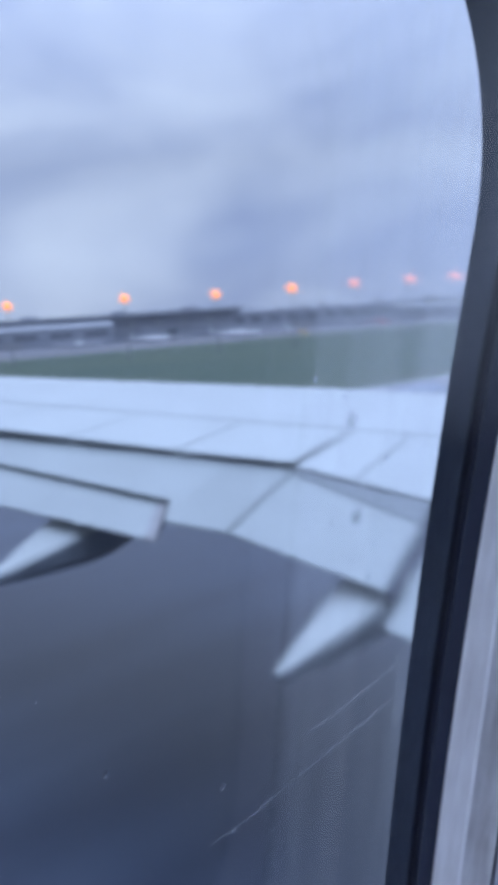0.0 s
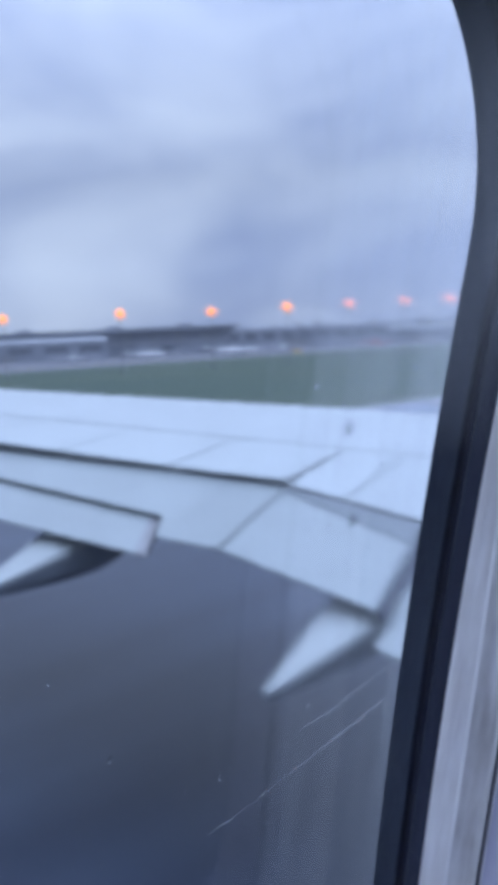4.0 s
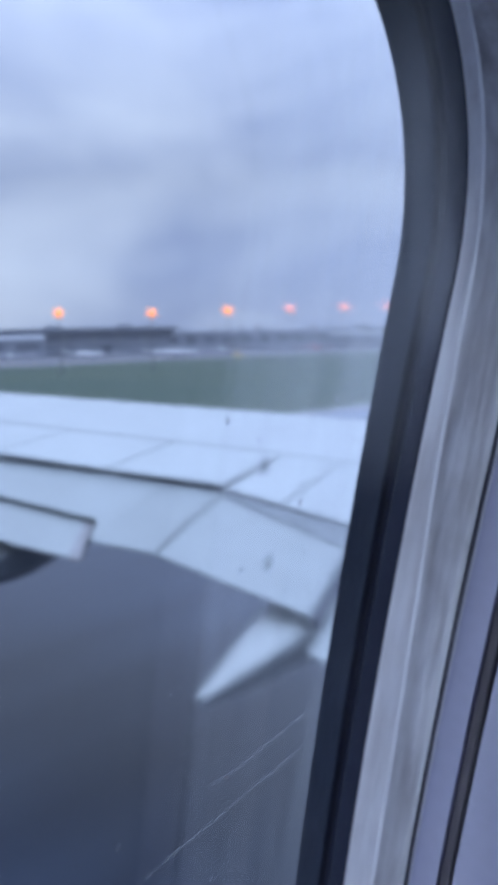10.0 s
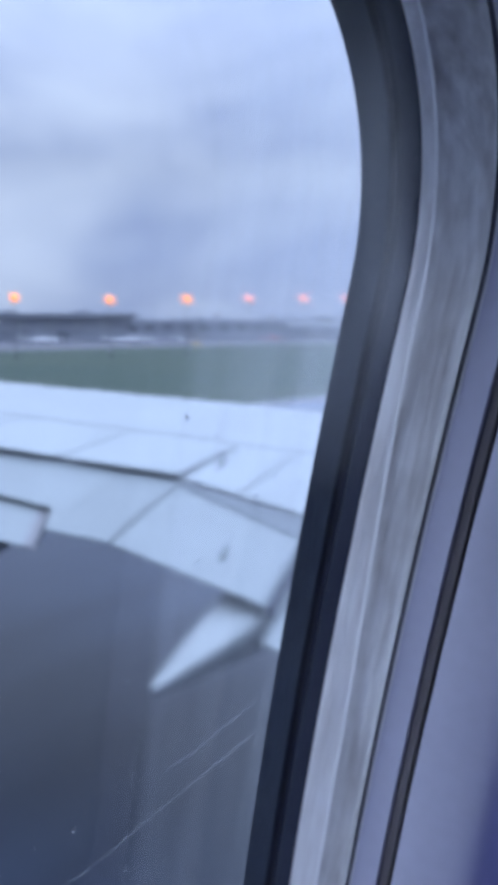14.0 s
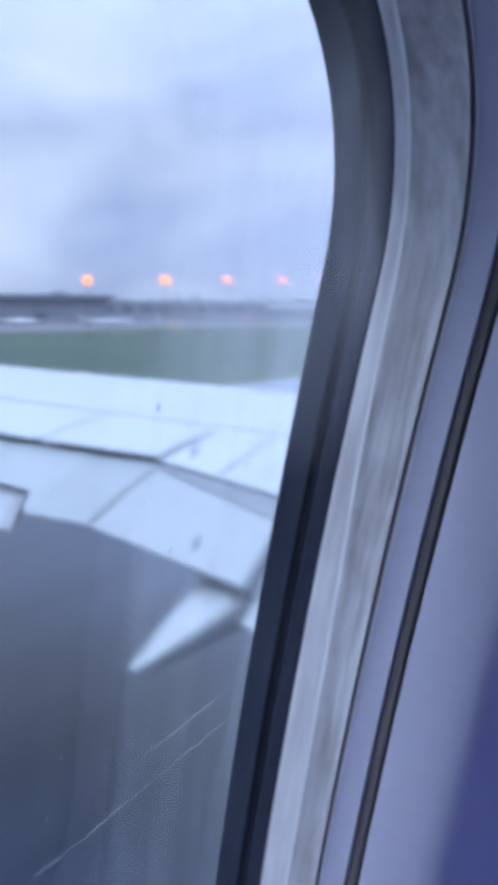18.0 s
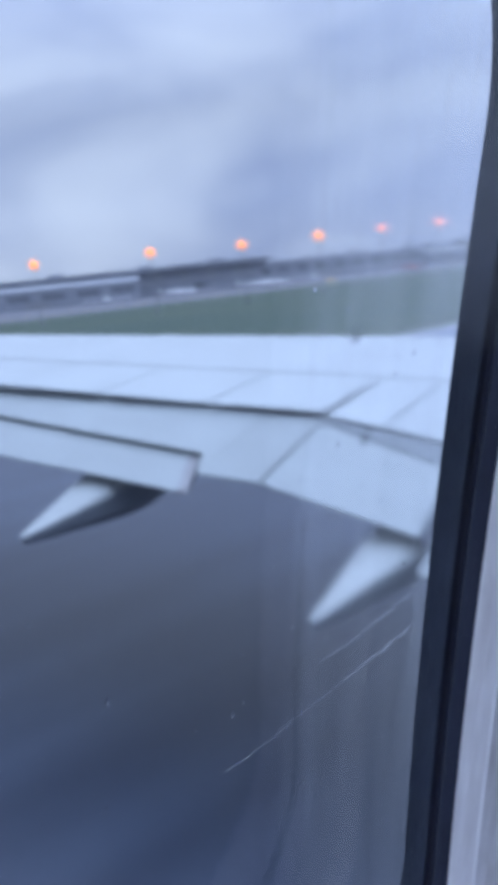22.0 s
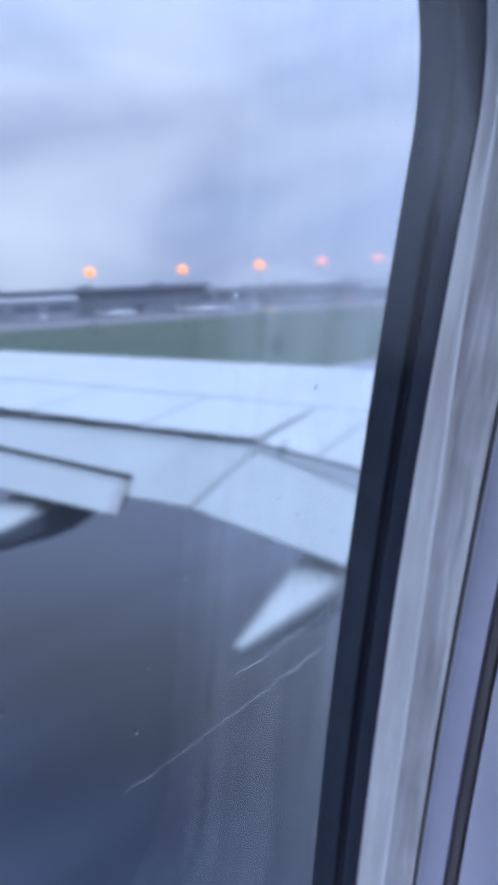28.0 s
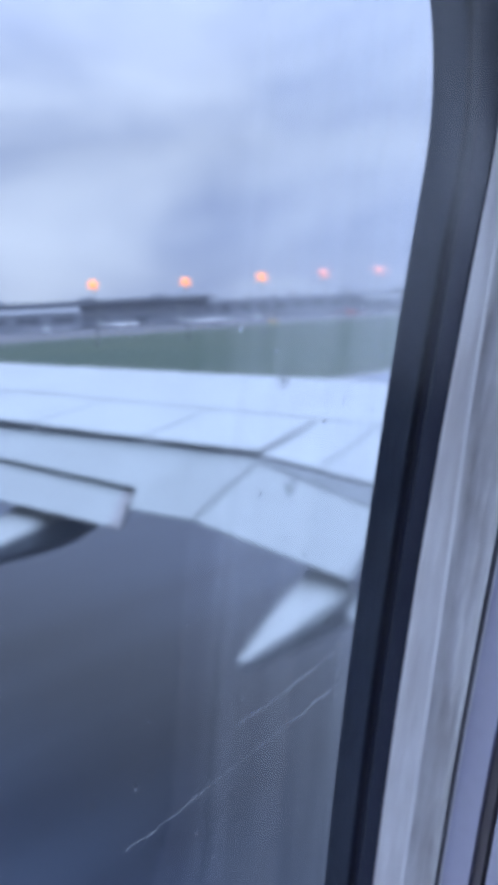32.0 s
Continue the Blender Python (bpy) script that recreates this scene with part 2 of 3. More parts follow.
def boxes(*dims):
    bm = bmesh.new()
    for d in dims:
        box(bm, *d)
    return bm


def slab(top, thick, bevel=0.0, taper=0.0):
    """A plate: the polygon top (list of 3D points), thickened downwards, edges rounded."""
    bm = bmesh.new()
    up = [bm.verts.new(p) for p in top]
    c = Vector([sum(p[i] for p in top) / len(top) for i in range(3)])
    dn = [bm.verts.new(Vector(p) + (c - Vector(p)) * taper - Vector((0, 0, thick))) for p in top]
    bm.faces.new(up)
    bm.faces.new(dn[::-1])
    n = len(top)
    for i in range(n):
        bm.faces.new((up[i], dn[i], dn[(i + 1) % n], up[(i + 1) % n]))
    if bevel:
        bmesh.ops.recalc_face_normals(bm, faces=bm.faces)
        bmesh.ops.bevel(bm, geom=bm.edges[:], offset=bevel, segments=2, affect="EDGES", profile=0.5)
    return bm


def loft(rings, closed=True, caps=True):
    """Skin between rings of equally many 3D points."""
    bm = bmesh.new()
    vs = [[bm.verts.new(p) for p in r] for r in rings]
    n = len(rings[0])
    for a, b in zip(vs, vs[1:]):
        for i in range(n if closed else n - 1):
            bm.faces.new((a[i], a[(i + 1) % n], b[(i + 1) % n], b[i]))
    if caps:
        bm.faces.new(vs[0])
        bm.faces.new(vs[-1][::-1])
    return bm


def tube(points, radii, sides=8):
    """A round bar along points, with a radius at each."""
    rings = []
    for i, p in enumerate(points):
        a, b = Vector(points[max(i - 1, 0)]), Vector(points[min(i + 1, len(points) - 1)])
        d = (b - a).normalized()
        s = d.orthogonal().normalized()
        t = d.cross(s)
        rings.append([Vector(p) + radii[i] * (math.cos(k * math.tau / sides) * s + math.sin(k * math.tau / sides) * t) for k in range(sides)])
    return loft(rings)


def ball(bm, c, r, segs=10, rings=7, squash=1.0):
    bmesh.ops.create_uvsphere(bm, u_segments=segs, v_segments=rings, radius=r, matrix=Matrix.Translation(c) @ Matrix.Diagonal((1, 1, squash, 1)))
    return bm


# ---- cabin window ----
TILT = radians(10.54)
WIN = AIR @ Matrix.Rotation(TILT, 4, "X") @ Matrix(((1, 0, 0, 0), (0, 0, -1, 0), (0, 1, 0, 0), (0, 0, 0, 1)))
# in the window's own axes: x forward along the pane, y up the pane, z into the cabin
PANE_W, TOP, BOT, RAD = 0.272, 0.2177, -0.2496, 0.0883
SAG = 0.0085  # the pane follows the round fuselage: its top and bottom lean in by this much


def sag(y):
    return SAG * ((y - (TOP + BOT) / 2) / ((TOP - BOT) / 2)) ** 2


def outline(k, depth, n=21, m=12):
    """Rounded rectangle of the pane grown by k, at a depth into the cabin, bent with the fuselage."""
    r = RAD + k
    x0, x1, y0, y1 = -PANE_W - k, k, BOT - k, TOP + k
    pts = []
    corners = ((x1 - r, y1 - r, 0), (x0 + r, y1 - r, 90), (x0 + r, y0 + r, 180), (x1 - r, y0 + r, 270))
    for c, (cx, cy, a0) in enumerate(corners):
        for i in range(n):
            a = radians(a0 + 90 * i / (n - 1))
            u, v = math.cos(a), math.sin(a)
            pts.append((cx + r * math.copysign(abs(u) ** 1.05, u), cy + r * math.copysign(abs(v) ** 1.05, v)))
        (ax, ay), (bx, by, b0) = pts[-1], corners[(c + 1) % 4]
        b = radians(b0)
        ex, ey = bx + r * math.cos(b), by + r * math.sin(b)
        pts += [(ax + (ex - ax) * i / m, ay + (ey - ay) * i / m) for i in range(1, m)]
    return [(x, y, depth + sag(y)) for x, y in pts]


def bent(k, depth, top=0.0):
    """An outline whose depth shifts by top from the sill up to the head of the window."""
    out_ = []
    for x, y, z in outline(k, depth):
        f = min(max((y + 0.06) / (TOP - 0.05 + 0.06), 0.0), 1.0)
        out_.append((x, y, z + top * f * f * (3 - 2 * f)))
    return out_


def surround(name, profile, mat, parent, label=""):
    """A ring round the pane, lofted through (growth, depth) pairs, given thickness to the back."""
    rings = [bent(k, d, *more) for k, d, *more in profile]
    back = [bent(k + 0.007, d - 0.0005, *more) for k, d, *more in reversed(profile)]
    bm = loft(rings + back + [rings[0]], caps=False)
    bmesh.ops.remove_doubles(bm, verts=bm.verts, dist=1e-6)
    return part(name, bm, mat, parent, label, smooth=True)


window = tagged(empty("cabin_window", WIN), "scratched airliner cabin window with dark rubber seal and scuffed plastic reveal", "window", kind="structure")
surround("seal", [(0.0000, 0.0000), (0.0012, 0.0038), (0.0013, 0.0093), (0.0017, 0.0097)], SEAL, window, "scratched dark rubber gasket")
surround("seal_groove", [(0.0017, 0.0097), (0.0035, 0.0107), (0.0036, 0.0129), (0.0023, 0.0139)], SEAL2, window, "black groove behind the gasket")
surround("seal_flange", [(0.0023, 0.0139), (0.0019, 0.0145), (0.0016, 0.0206), (0.0010, 0.0212)], SEALB, window, "dark blue-grey rubber flange")
surround("reveal_lip", [(0.0010, 0.0212), (0.0009, 0.0223, -0.0004), (0.0011, 0.0311, -0.0062), (0.0012, 0.0319, -0.0066)], LIP, window, "scuffed pale grey plastic reveal")
surround("ridge_highlight", [(0.0012, 0.0319, -0.0066), (0.0009, 0.0322, -0.0067), (0.0008, 0.0332, -0.0068), (0.0005, 0.0336, -0.0068)], EDGELIGHT, window)
surround("reveal", [(0.0005, 0.0336, -0.0068), (0.0007, 0.0373, -0.0050), (0.0003, 0.0431), (-0.0005, 0.0454), (-0.0009, 0.0459)], REVEAL, window, "scuffed pale grey plastic reveal")
surround("reveal_gap", [(-0.0009, 0.0459), (-0.0002, 0.0462), (0.0002, 0.0470), (-0.0008, 0.0475)], GAPGREY, window, "dark shadow gap at the bezel")
surround("bezel_highlight", [(-0.0008, 0.0475), (-0.0013, 0.0477), (-0.0013, 0.0481), (-0.0010, 0.0484)], EDGELIGHT, window, "rounded bezel edge with a highlight painted pale")
surround("inner_bezel", [(-0.0010, 0.0484), (-0.0009, 0.0486), (-0.0001, 0.0563), (-0.0001, 0.0571), (0.0003, 0.0573)], PANEL, window, "lavender grey plastic bezel")
surround("bezel_seal", [(0.0003, 0.0573), (0.0011, 0.0578), (0.0013, 0.0607), (0.0020, 0.0612)], RUBBER, window, "brown-grey rubber strip")
surround("bezel_gap", [(0.0020, 0.0612), (0.0060, 0.0615), (0.0060, 0.0623), (0.0004, 0.0626)], BLACK, window)


def square_ring(k, depth, r):
    """A flat ring of nearly square corners round the window."""
    global RAD
    keep, RAD = RAD, r - k
    pts = [(x, y, depth) for x, y, _ in outline(k, depth)]
    RAD = keep
    return pts


def pane_sheet(k, depth, thick, n=22):
    """A thin clear sheet with the pane's outline, bent with the fuselage."""
    r = RAD + k
    y0, y1 = BOT - k, TOP + k
    ys = [y0 + r - r * math.cos(radians(90 * i / n)) for i in range(n + 1)]
    ys += [y0 + r + (y1 - y0 - 2 * r) * i / n for i in range(1, n)]
    ys += [y1 - r + r * math.sin(radians(90 * i / n)) for i in range(n + 1)]
    rings = []
    for y in ys:
        e = max(y0 + r - y, y - (y1 - r), 0.0)
        w = r - math.sqrt(max(r * r - e * e, 0.0))
        xa, xb = -PANE_W - k + w - 0.0004, k - w + 0.0004
        rings.append([(xa, y, depth + sag(y)), (xb, y, depth + sag(y)), (xb, y, depth + thick + sag(y)), (xa, y, depth + thick + sag(y))])
    return loft(rings)


bm = loft([outline(0.0004, 0.0626), outline(0.0003, 0.0634), outline(0.0009, 0.0722), outline(0.0018, 0.0812), outline(0.0032, 0.0862), outline(0.0060, 0.0897), outline(0.0105, 0.0917), outline(0.0180, 0.0927), outline(0.035, 0.0930), square_ring(0.22, 0.0930, 0.01),
           square_ring(0.22, 0.0782, 0.01), outline(0.035, 0.0782), outline(0.0075, 0.0632), outline(0.0004, 0.0626)], caps=False)
bmesh.ops.remove_doubles(bm, verts=bm.verts, dist=1e-6)
part("sidewall_panel", bm, PANEL, window, "lavender grey moulded sidewall panel", smooth=True)

# pane: a thin clear slab with a film of dried streaks near its edges
GLASS = bpy.data.materials.new("window_pane")
GLASS.use_nodes = True
nt = GLASS.node_tree
nt.nodes.clear()
o_ = nt.nodes.new("ShaderNodeOutputMaterial")
tr_ = nt.nodes.new("ShaderNodeBsdfRefraction")
tr_.inputs["Color"].default_value = (0.97, 0.98, 1.0, 1)
tr_.inputs["IOR"].default_value, tr_.inputs["Roughness"].default_value = 1.33, 0.075
# a film of rain drawn out along the airflow
fc_ = nt.nodes.new("ShaderNodeTexCoord")
fm_ = nt.nodes.new("ShaderNodeMapping")
fm_.vector_type = "TEXTURE"
fm_.inputs["Scale"].default_value, fm_.inputs["Rotation"].default_value = (0.11, 0.0143, 1), (0, 0, radians(14))
fn_ = nt.nodes.new("ShaderNodeTexNoise")
fn_.inputs["Scale"].default_value, fn_.inputs["Detail"].default_value, fn_.inputs["Distortion"].default_value = 1.4, 1.0, 0.6
fb_ = nt.nodes.new("ShaderNodeBump")
fb_.inputs["Strength"].default_value, fb_.inputs["Distance"].default_value = 0.2, 0.0002
nt.links.new(fc_.outputs["Object"], fm_.inputs["Vector"])
nt.links.new(fm_.outputs["Vector"], fn_.inputs["Vector"])
nt.links.new(fn_.outputs["Fac"], fb_.inputs["Height"])
nt.links.new(fb_.outputs["Normal"], tr_.inputs["Normal"])
gl_ = nt.nodes.new("ShaderNodeBsdfGlossy")
gl_.inputs["Roughness"].default_value = 0.03
m1_ = nt.nodes.new("ShaderNodeMixShader")
df_ = nt.nodes.new("ShaderNodeBsdfTranslucent")
df_.inputs["Color"].default_value = (0.62, 0.66, 0.72, 1)
m2_ = nt.nodes.new("ShaderNodeMixShader")
co_ = nt.nodes.new("ShaderNodeTexCoord")
mp_ = nt.nodes.new("ShaderNodeMapping")
mp_.inputs["Scale"].default_value = (60, 4, 1)
ns_ = nt.nodes.new("ShaderNodeTexNoise")
ns_.inputs["Scale"].default_value, ns_.inputs["Detail"].default_value = 2.0, 3
sx_ = nt.nodes.new("ShaderNodeSeparateXYZ")
gx_ = nt.nodes.new("ShaderNodeMapRange")
gx_.inputs["From Min"].default_value, gx_.inputs["From Max"].default_value = -0.12, 0.0
# the film begins at a faint edge and thickens towards the seal
gr_ = nt.nodes.new("ShaderNodeValToRGB")
for at, level in ((0.0, 0.015), (0.39, 0.03), (0.46, 0.115), (0.80, 0.145), (1.0, 0.22)):
    e = gr_.color_ramp.elements.new(at) if 0.0 < at < 1.0 else gr_.color_ramp.elements[0 if at == 0.0 else -1]
    e.color = (level, level, level, 1)
mu_ = nt.nodes.new("ShaderNodeMath")
mu_.operation = "MULTIPLY"
nt.links.new(co_.outputs["Object"], mp_.inputs["Vector"])
nt.links.new(mp_.outputs["Vector"], ns_.inputs["Vector"])
nt.links.new(co_.outputs["Object"], sx_.inputs["Vector"])
nt.links.new(sx_.outputs["X"], gx_.inputs["Value"])
nt.links.new(ns_.outputs["Fac"], mu_.inputs[0])
nt.links.new(gx_.outputs["Result"], gr_.inputs["Fac"])
nt.links.new(gr_.outputs["Color"], mu_.inputs[1])
gy_ = nt.nodes.new("ShaderNodeMapRange")
gy_.inputs["From Min"].default_value, gy_.inputs["From Max"].default_value = -0.02, 0.08
gy_.inputs["To Min"].default_value, gy_.inputs["To Max"].default_value = 0.55, 1.1
mw_ = nt.nodes.new("ShaderNodeMath")
mw_.operation = "MULTIPLY"
nt.links.new(sx_.outputs["Y"], gy_.inputs["Value"])
nt.links.new(mu_.outputs["Value"], mw_.inputs[0])
nt.links.new(gy_.outputs["Result"], mw_.inputs[1])
m1_.inputs["Fac"].default_value = 0.03
nt.links.new(tr_.outputs["BSDF"], m1_.inputs[1])
nt.links.new(gl_.outputs["BSDF"], m1_.inputs[2])
nt.links.new(mw_.outputs["Value"], m2_.inputs["Fac"])
nt.links.new(m1_.outputs["Shader"], m2_.inputs[1])
nt.links.new(df_.outputs["BSDF"], m2_.inputs[2])
nt.links.new(m2_.outputs["Shader"], o_.inputs["Surface"])
pane = part("pane", pane_sheet(0.006, -0.003, 0.001), GLASS, window, "rain-wet acrylic pane", smooth=True)
pane.visible_shadow = False

# inner dust pane, smeared and misted near its edge
MIST = bpy.data.materials.new("misted_dust_pane")
MIST.use_nodes = True
nt = MIST.node_tree
nt.nodes.clear()
o_ = nt.nodes.new("ShaderNodeOutputMaterial")
tr_ = nt.nodes.new("ShaderNodeBsdfTransparent")
df_ = nt.nodes.new("ShaderNodeBsdfTranslucent")
df_.inputs["Color"].default_value = (0.80, 0.83, 0.88, 1)
m2_ = nt.nodes.new("ShaderNodeMixShader")
co_ = nt.nodes.new("ShaderNodeTexCoord")
mp_ = nt.nodes.new("ShaderNodeMapping")
mp_.vector_type = "TEXTURE"
mp_.inputs["Scale"].default_value, mp_.inputs["Rotation"].default_value = (0.030, 0.13, 1), (0, 0, radians(20))
ns_ = nt.nodes.new("ShaderNodeTexNoise")
ns_.inputs["Scale"].default_value, ns_.inputs["Detail"].default_value, ns_.inputs["Distortion"].default_value = 1.6, 4, 0.8
nr_ = nt.nodes.new("ShaderNodeMapRange")
nr_.inputs["From Min"].default_value, nr_.inputs["From Max"].default_value = 0.36, 0.72
nr_.inputs["To Min"].default_value = 0.4
sx_ = nt.nodes.new("ShaderNodeSeparateXYZ")
gx_ = nt.nodes.new("ShaderNodeMapRange")
gx_.inputs["From Min"].default_value, gx_.inputs["From Max"].default_value = -0.085, -0.005
gx_.inputs["To Min"].default_value, gx_.inputs["To Max"].default_value = 0.0, 0.09
gy_ = nt.nodes.new("ShaderNodeMapRange")
gy_.inputs["From Min"].default_value, gy_.inputs["From Max"].default_value = 0.06, 0.125
gy_.inputs["To Min"].default_value, gy_.inputs["To Max"].default_value = 0.06, 1.0
mu_ = nt.nodes.new("ShaderNodeMath")
mu_.operation = "MULTIPLY"
mv_ = nt.nodes.new("ShaderNodeMath")
mv_.operation = "MULTIPLY"
nt.links.new(co_.outputs["Object"], mp_.inputs["Vector"])
nt.links.new(mp_.outputs["Vector"], ns_.inputs["Vector"])
nt.links.new(ns_.outputs["Fac"], nr_.inputs["Value"])
nt.links.new(co_.outputs["Object"], sx_.inputs["Vector"])
nt.links.new(sx_.outputs["X"], gx_.inputs["Value"])
nt.links.new(sx_.outputs["Y"], gy_.inputs["Value"])
nt.links.new(gx_.outputs["Result"], mu_.inputs[0])
nt.links.new(gy_.outputs["Result"], mu_.inputs[1])
nt.links.new(mu_.outputs["Value"], mv_.inputs[0])
nt.links.new(nr_.outputs["Result"], mv_.inputs[1])
nt.links.new(mv_.outputs["Value"], m2_.inputs["Fac"])
nt.links.new(tr_.outputs["BSDF"], m2_.inputs[1])
nt.links.new(df_.outputs["BSDF"], m2_.inputs[2])
nt.links.new(m2_.outputs["Shader"], o_.inputs["Surface"])
dust = part("dust_pane", pane_sheet(0.0022, 0.0198, 0.0005), MIST, window, "misted and smeared inner dust pane", smooth=True)
dust.visible_shadow = False

# ---- cabin shell ----
shell = tagged(empty("wall_port", WIN), "plain lavender grey cabin side wall round the window", "wall", kind="structure")
X0, X1, Y0, Y1 = -PANE_W - 0.22, 0.22, BOT - 0.22, TOP + 0.22
part("wall_skin", boxes((-3, X0, -1.12, 1.10, 0.07, 0.0948), (X1, 3, -1.12, 1.10, 0.07, 0.0948), (X0, X1, -1.12, Y0, 0.07, 0.0948), (X0, X1, Y1, 1.10, 0.07, 0.0948)), LINER, shell)
part("outer_skin", loft([outline(0.045, -0.012), square_ring(0.9, -0.012, 0.02), square_ring(0.9, -0.006, 0.02), outline(0.045, -0.006), outline(0.045, -0.012)], caps=False), PLANEW, shell, "white painted fuselage skin")
# the rest of the cabin stands upright in the aircraft's axes
far = tagged(empty("wall_starboard", AIR), "plain cabin wall with three window openings", "wall", kind="structure")
part("wall_skin", boxes((-3, 3, -3.50, -3.44, -1.05, -0.22), (-3, 3, -3.50, -3.44, 0.21, 1.05), *[(a, b, -3.50, -3.44, -0.22, 0.21) for a, b in ((-3, -0.95), (-0.65, -0.15), (0.15, 0.65), (0.95, 3))]), LINER, far)
ends = tagged(empty("wall_aft", AIR), "plain cabin bulkheads closing the cabin", "wall", kind="structure")
for x in (-3.05, 3.0):
    part("bulkhead", loft([[(x, 0.11, -1.06), (x, -0.27, 1.06), (x, -3.44, 1.06), (x, -3.44, -1.06)], [(x + 0.05, 0.11, -1.06), (x + 0.05, -0.27, 1.06), (x + 0.05, -3.44, 1.06), (x + 0.05, -3.44, -1.06)]]), LINER, ends)
fl = link("floor", boxes((-3, 3, -3.50, 0.12, -1.05, -1.0)), CARPET)
fl.matrix_world = AIR
tagged(fl, "dark blue cabin carpet floor", "floor", kind="structure")
# unseen glowing panel added as lavender fill for the sidewall
wash = tagged(empty("cabin_fill_panel", AIR), "unseen long lavender fill panel added under the cabin ceiling", "ceiling light")
part("diffuser", boxes((-2.6, 2.6, -2.3, -1.3, 1.010, 1.025)), CABINFILL, wash)
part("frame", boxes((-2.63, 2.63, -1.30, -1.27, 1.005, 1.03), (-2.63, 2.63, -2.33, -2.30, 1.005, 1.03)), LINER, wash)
# closes the cabin unseen; lowered sides are added to shade the upper sidewall
ce = link("ceiling", boxes((-3, 3, -3.50, -0.22, 1.03, 1.08), (-3, 3, -0.86, -0.22, 0.48, 1.03), (-3, 3, -3.44, -2.75, 0.48, 1.03)), LINER)
ce.matrix_world = AIR
tagged(ce, "unseen plain cabin ceiling, lowered along both side walls to shade them", "ceiling", kind="structure")

# fuselage round the cabin, from behind the window to ahead of the wing
hull = tagged(empty("fuselage", AIR), "white painted airliner fuselage carrying the wing", "fuselage", kind="structure")


def half_tube(y0, z0, y1, z1, bulge, n=14, thick=0.03):
    """A curved skin from one side to the other, bulging by that much, along the aircraft."""
    rings = []
    for x in (-6.0, 0.0, 6.0, 13.0):
        pts = []
        for k, e in ((0, 0.0), (1, thick)):
            row = []
            for i in range(n + 1):
                a = math.pi * i / n
                f = (1 - math.cos(a)) / 2
                row.append((x, y0 + (y1 - y0) * f, z0 + (z1 - z0) * f + (bulge - math.copysign(e, bulge)) * math.sin(a) ** 0.8))
            pts += row if k == 0 else row[::-1]
        rings.append(pts)
    return loft(rings)


part("belly", half_tube(0.20, -1.12, -3.75, -1.12, -1.75), PLANEW, hull, smooth=True)
part("crown", half_tube(-0.22, 1.10, -3.45, 1.10, 0.95), PLANEW, hull, smooth=True)
part("starboard_skin", boxes((-6, 13, -3.56, -3.53, -1.12, -0.22), (-6, 13, -3.56, -3.53, 0.21, 1.10), *[(a, b, -3.56, -3.53, -0.22, 0.21) for a, b in ((-6, -0.95), (-0.65, -0.15), (0.15, 0.65), (0.95, 13))]), PLANEW, hull)
side = part("port_skin", boxes((-6, -PANE_W - 0.9, -1.15, 1.12, -0.012, -0.006), (0.9, 13, -1.15, 1.12, -0.012, -0.006)), PLANEW, hull)
side.matrix_parent_inverse = AIR.inverted()
side.matrix_basis = WIN

# ---- wing ----
wing = tagged(empty("aircraft_wing", AIR), "pale grey swept airliner wing with flaps lowered, wet with rain", "aircraft wing")


def ztop(x, y):
    return -1.869 + 0.05 * x + 0.1 * y


def te(y):
    return 4.665 if y < 4.59 else 4.67 - 0.32 * (y - 4.59)


def seam(y):
    return 6.21 - 0.378 * (y - 4.44)


def crest(y):
    return 7.85 - 0.494 * (y - 5.59)


rings = []
for y in (0.15, 1.5, 3.0, 4.59, 6.0, 7.5, 9.0, 11.0, 13.0, 15.0):
    k = 1.0 - 0.045 * y
    a, s, c = te(y), seam(y), crest(y)
    top = [(a + 0.03, -0.06), (s - 0.070, -0.032), (s - 0.012, -0.021), (s, 0.0), (0.6 * s + 0.4 * c, 0.02), (0.3 * s + 0.7 * c, 0.016), (c, 0.0), (c + 0.3 * k, -0.05 * k), (c + 0.5 * k, -0.14 * k),
           (c + 0.55 * k, -0.24 * k), (c + 0.3 * k, -0.40 * k), (0.5 * (s + c), -0.55 * k), (s, -0.48 * k), (a + 0.3, -0.22)]
    rings.append([(x, y, ztop(x, y) + dz) for x, dz in top])
part("wing_box", loft(rings), WING, wing, "pale grey painted wing skin", smooth=True)


def joint(b):
    """Where the spoiler joint that starts at the rear edge at b reaches the seam."""
    k = (6.21 - 0.378 * (b - 4.44) - te(b)) / (0.957 + 0.378 * 0.29)
    return te(b) + 0.957 * k, b + 0.29 * k


bases = [1.2, 2.2, 3.1, 3.95, 4.59, 5.75, 6.98, 8.25, 9.55, 10.9, 12.4]
for b0, b1 in zip(bases, bases[1:]):
    # the panel outboard of the kink stands a little proud at its inner end
    lift, rise = 0.012 if 4.5 < b0 < 7.0 else 0.004, 0.030 if b0 == 4.59 else 0.0
    g, h = (0.019 if b == 4.59 else 0.013 for b in (b0, b1))
    p0, p1 = joint(b0), joint(b1)
    quad = [(te(b0 + g), b0 + g, max(lift, rise)), (te(b1 - h), b1 - h, lift), (p1[0] - 0.062, p1[1] - h, -0.004), (p0[0] - 0.062, p0[1] + g, -0.004)]
    part("spoiler", slab([(x, y, ztop(x, y) + dz) for x, y, dz in quad], 0.015, 0.004), SPOIL, wing)


def section(rear, front, nose=0.28, drop=0.14, deep=0.17):
    """Flap section: thin rear edge, flat top, rounded nose tucked under the wing."""
    r, f = Vector(rear), Vector(front)
    d = (f - r).normalized()
    up = Vector((0, 0, 1))
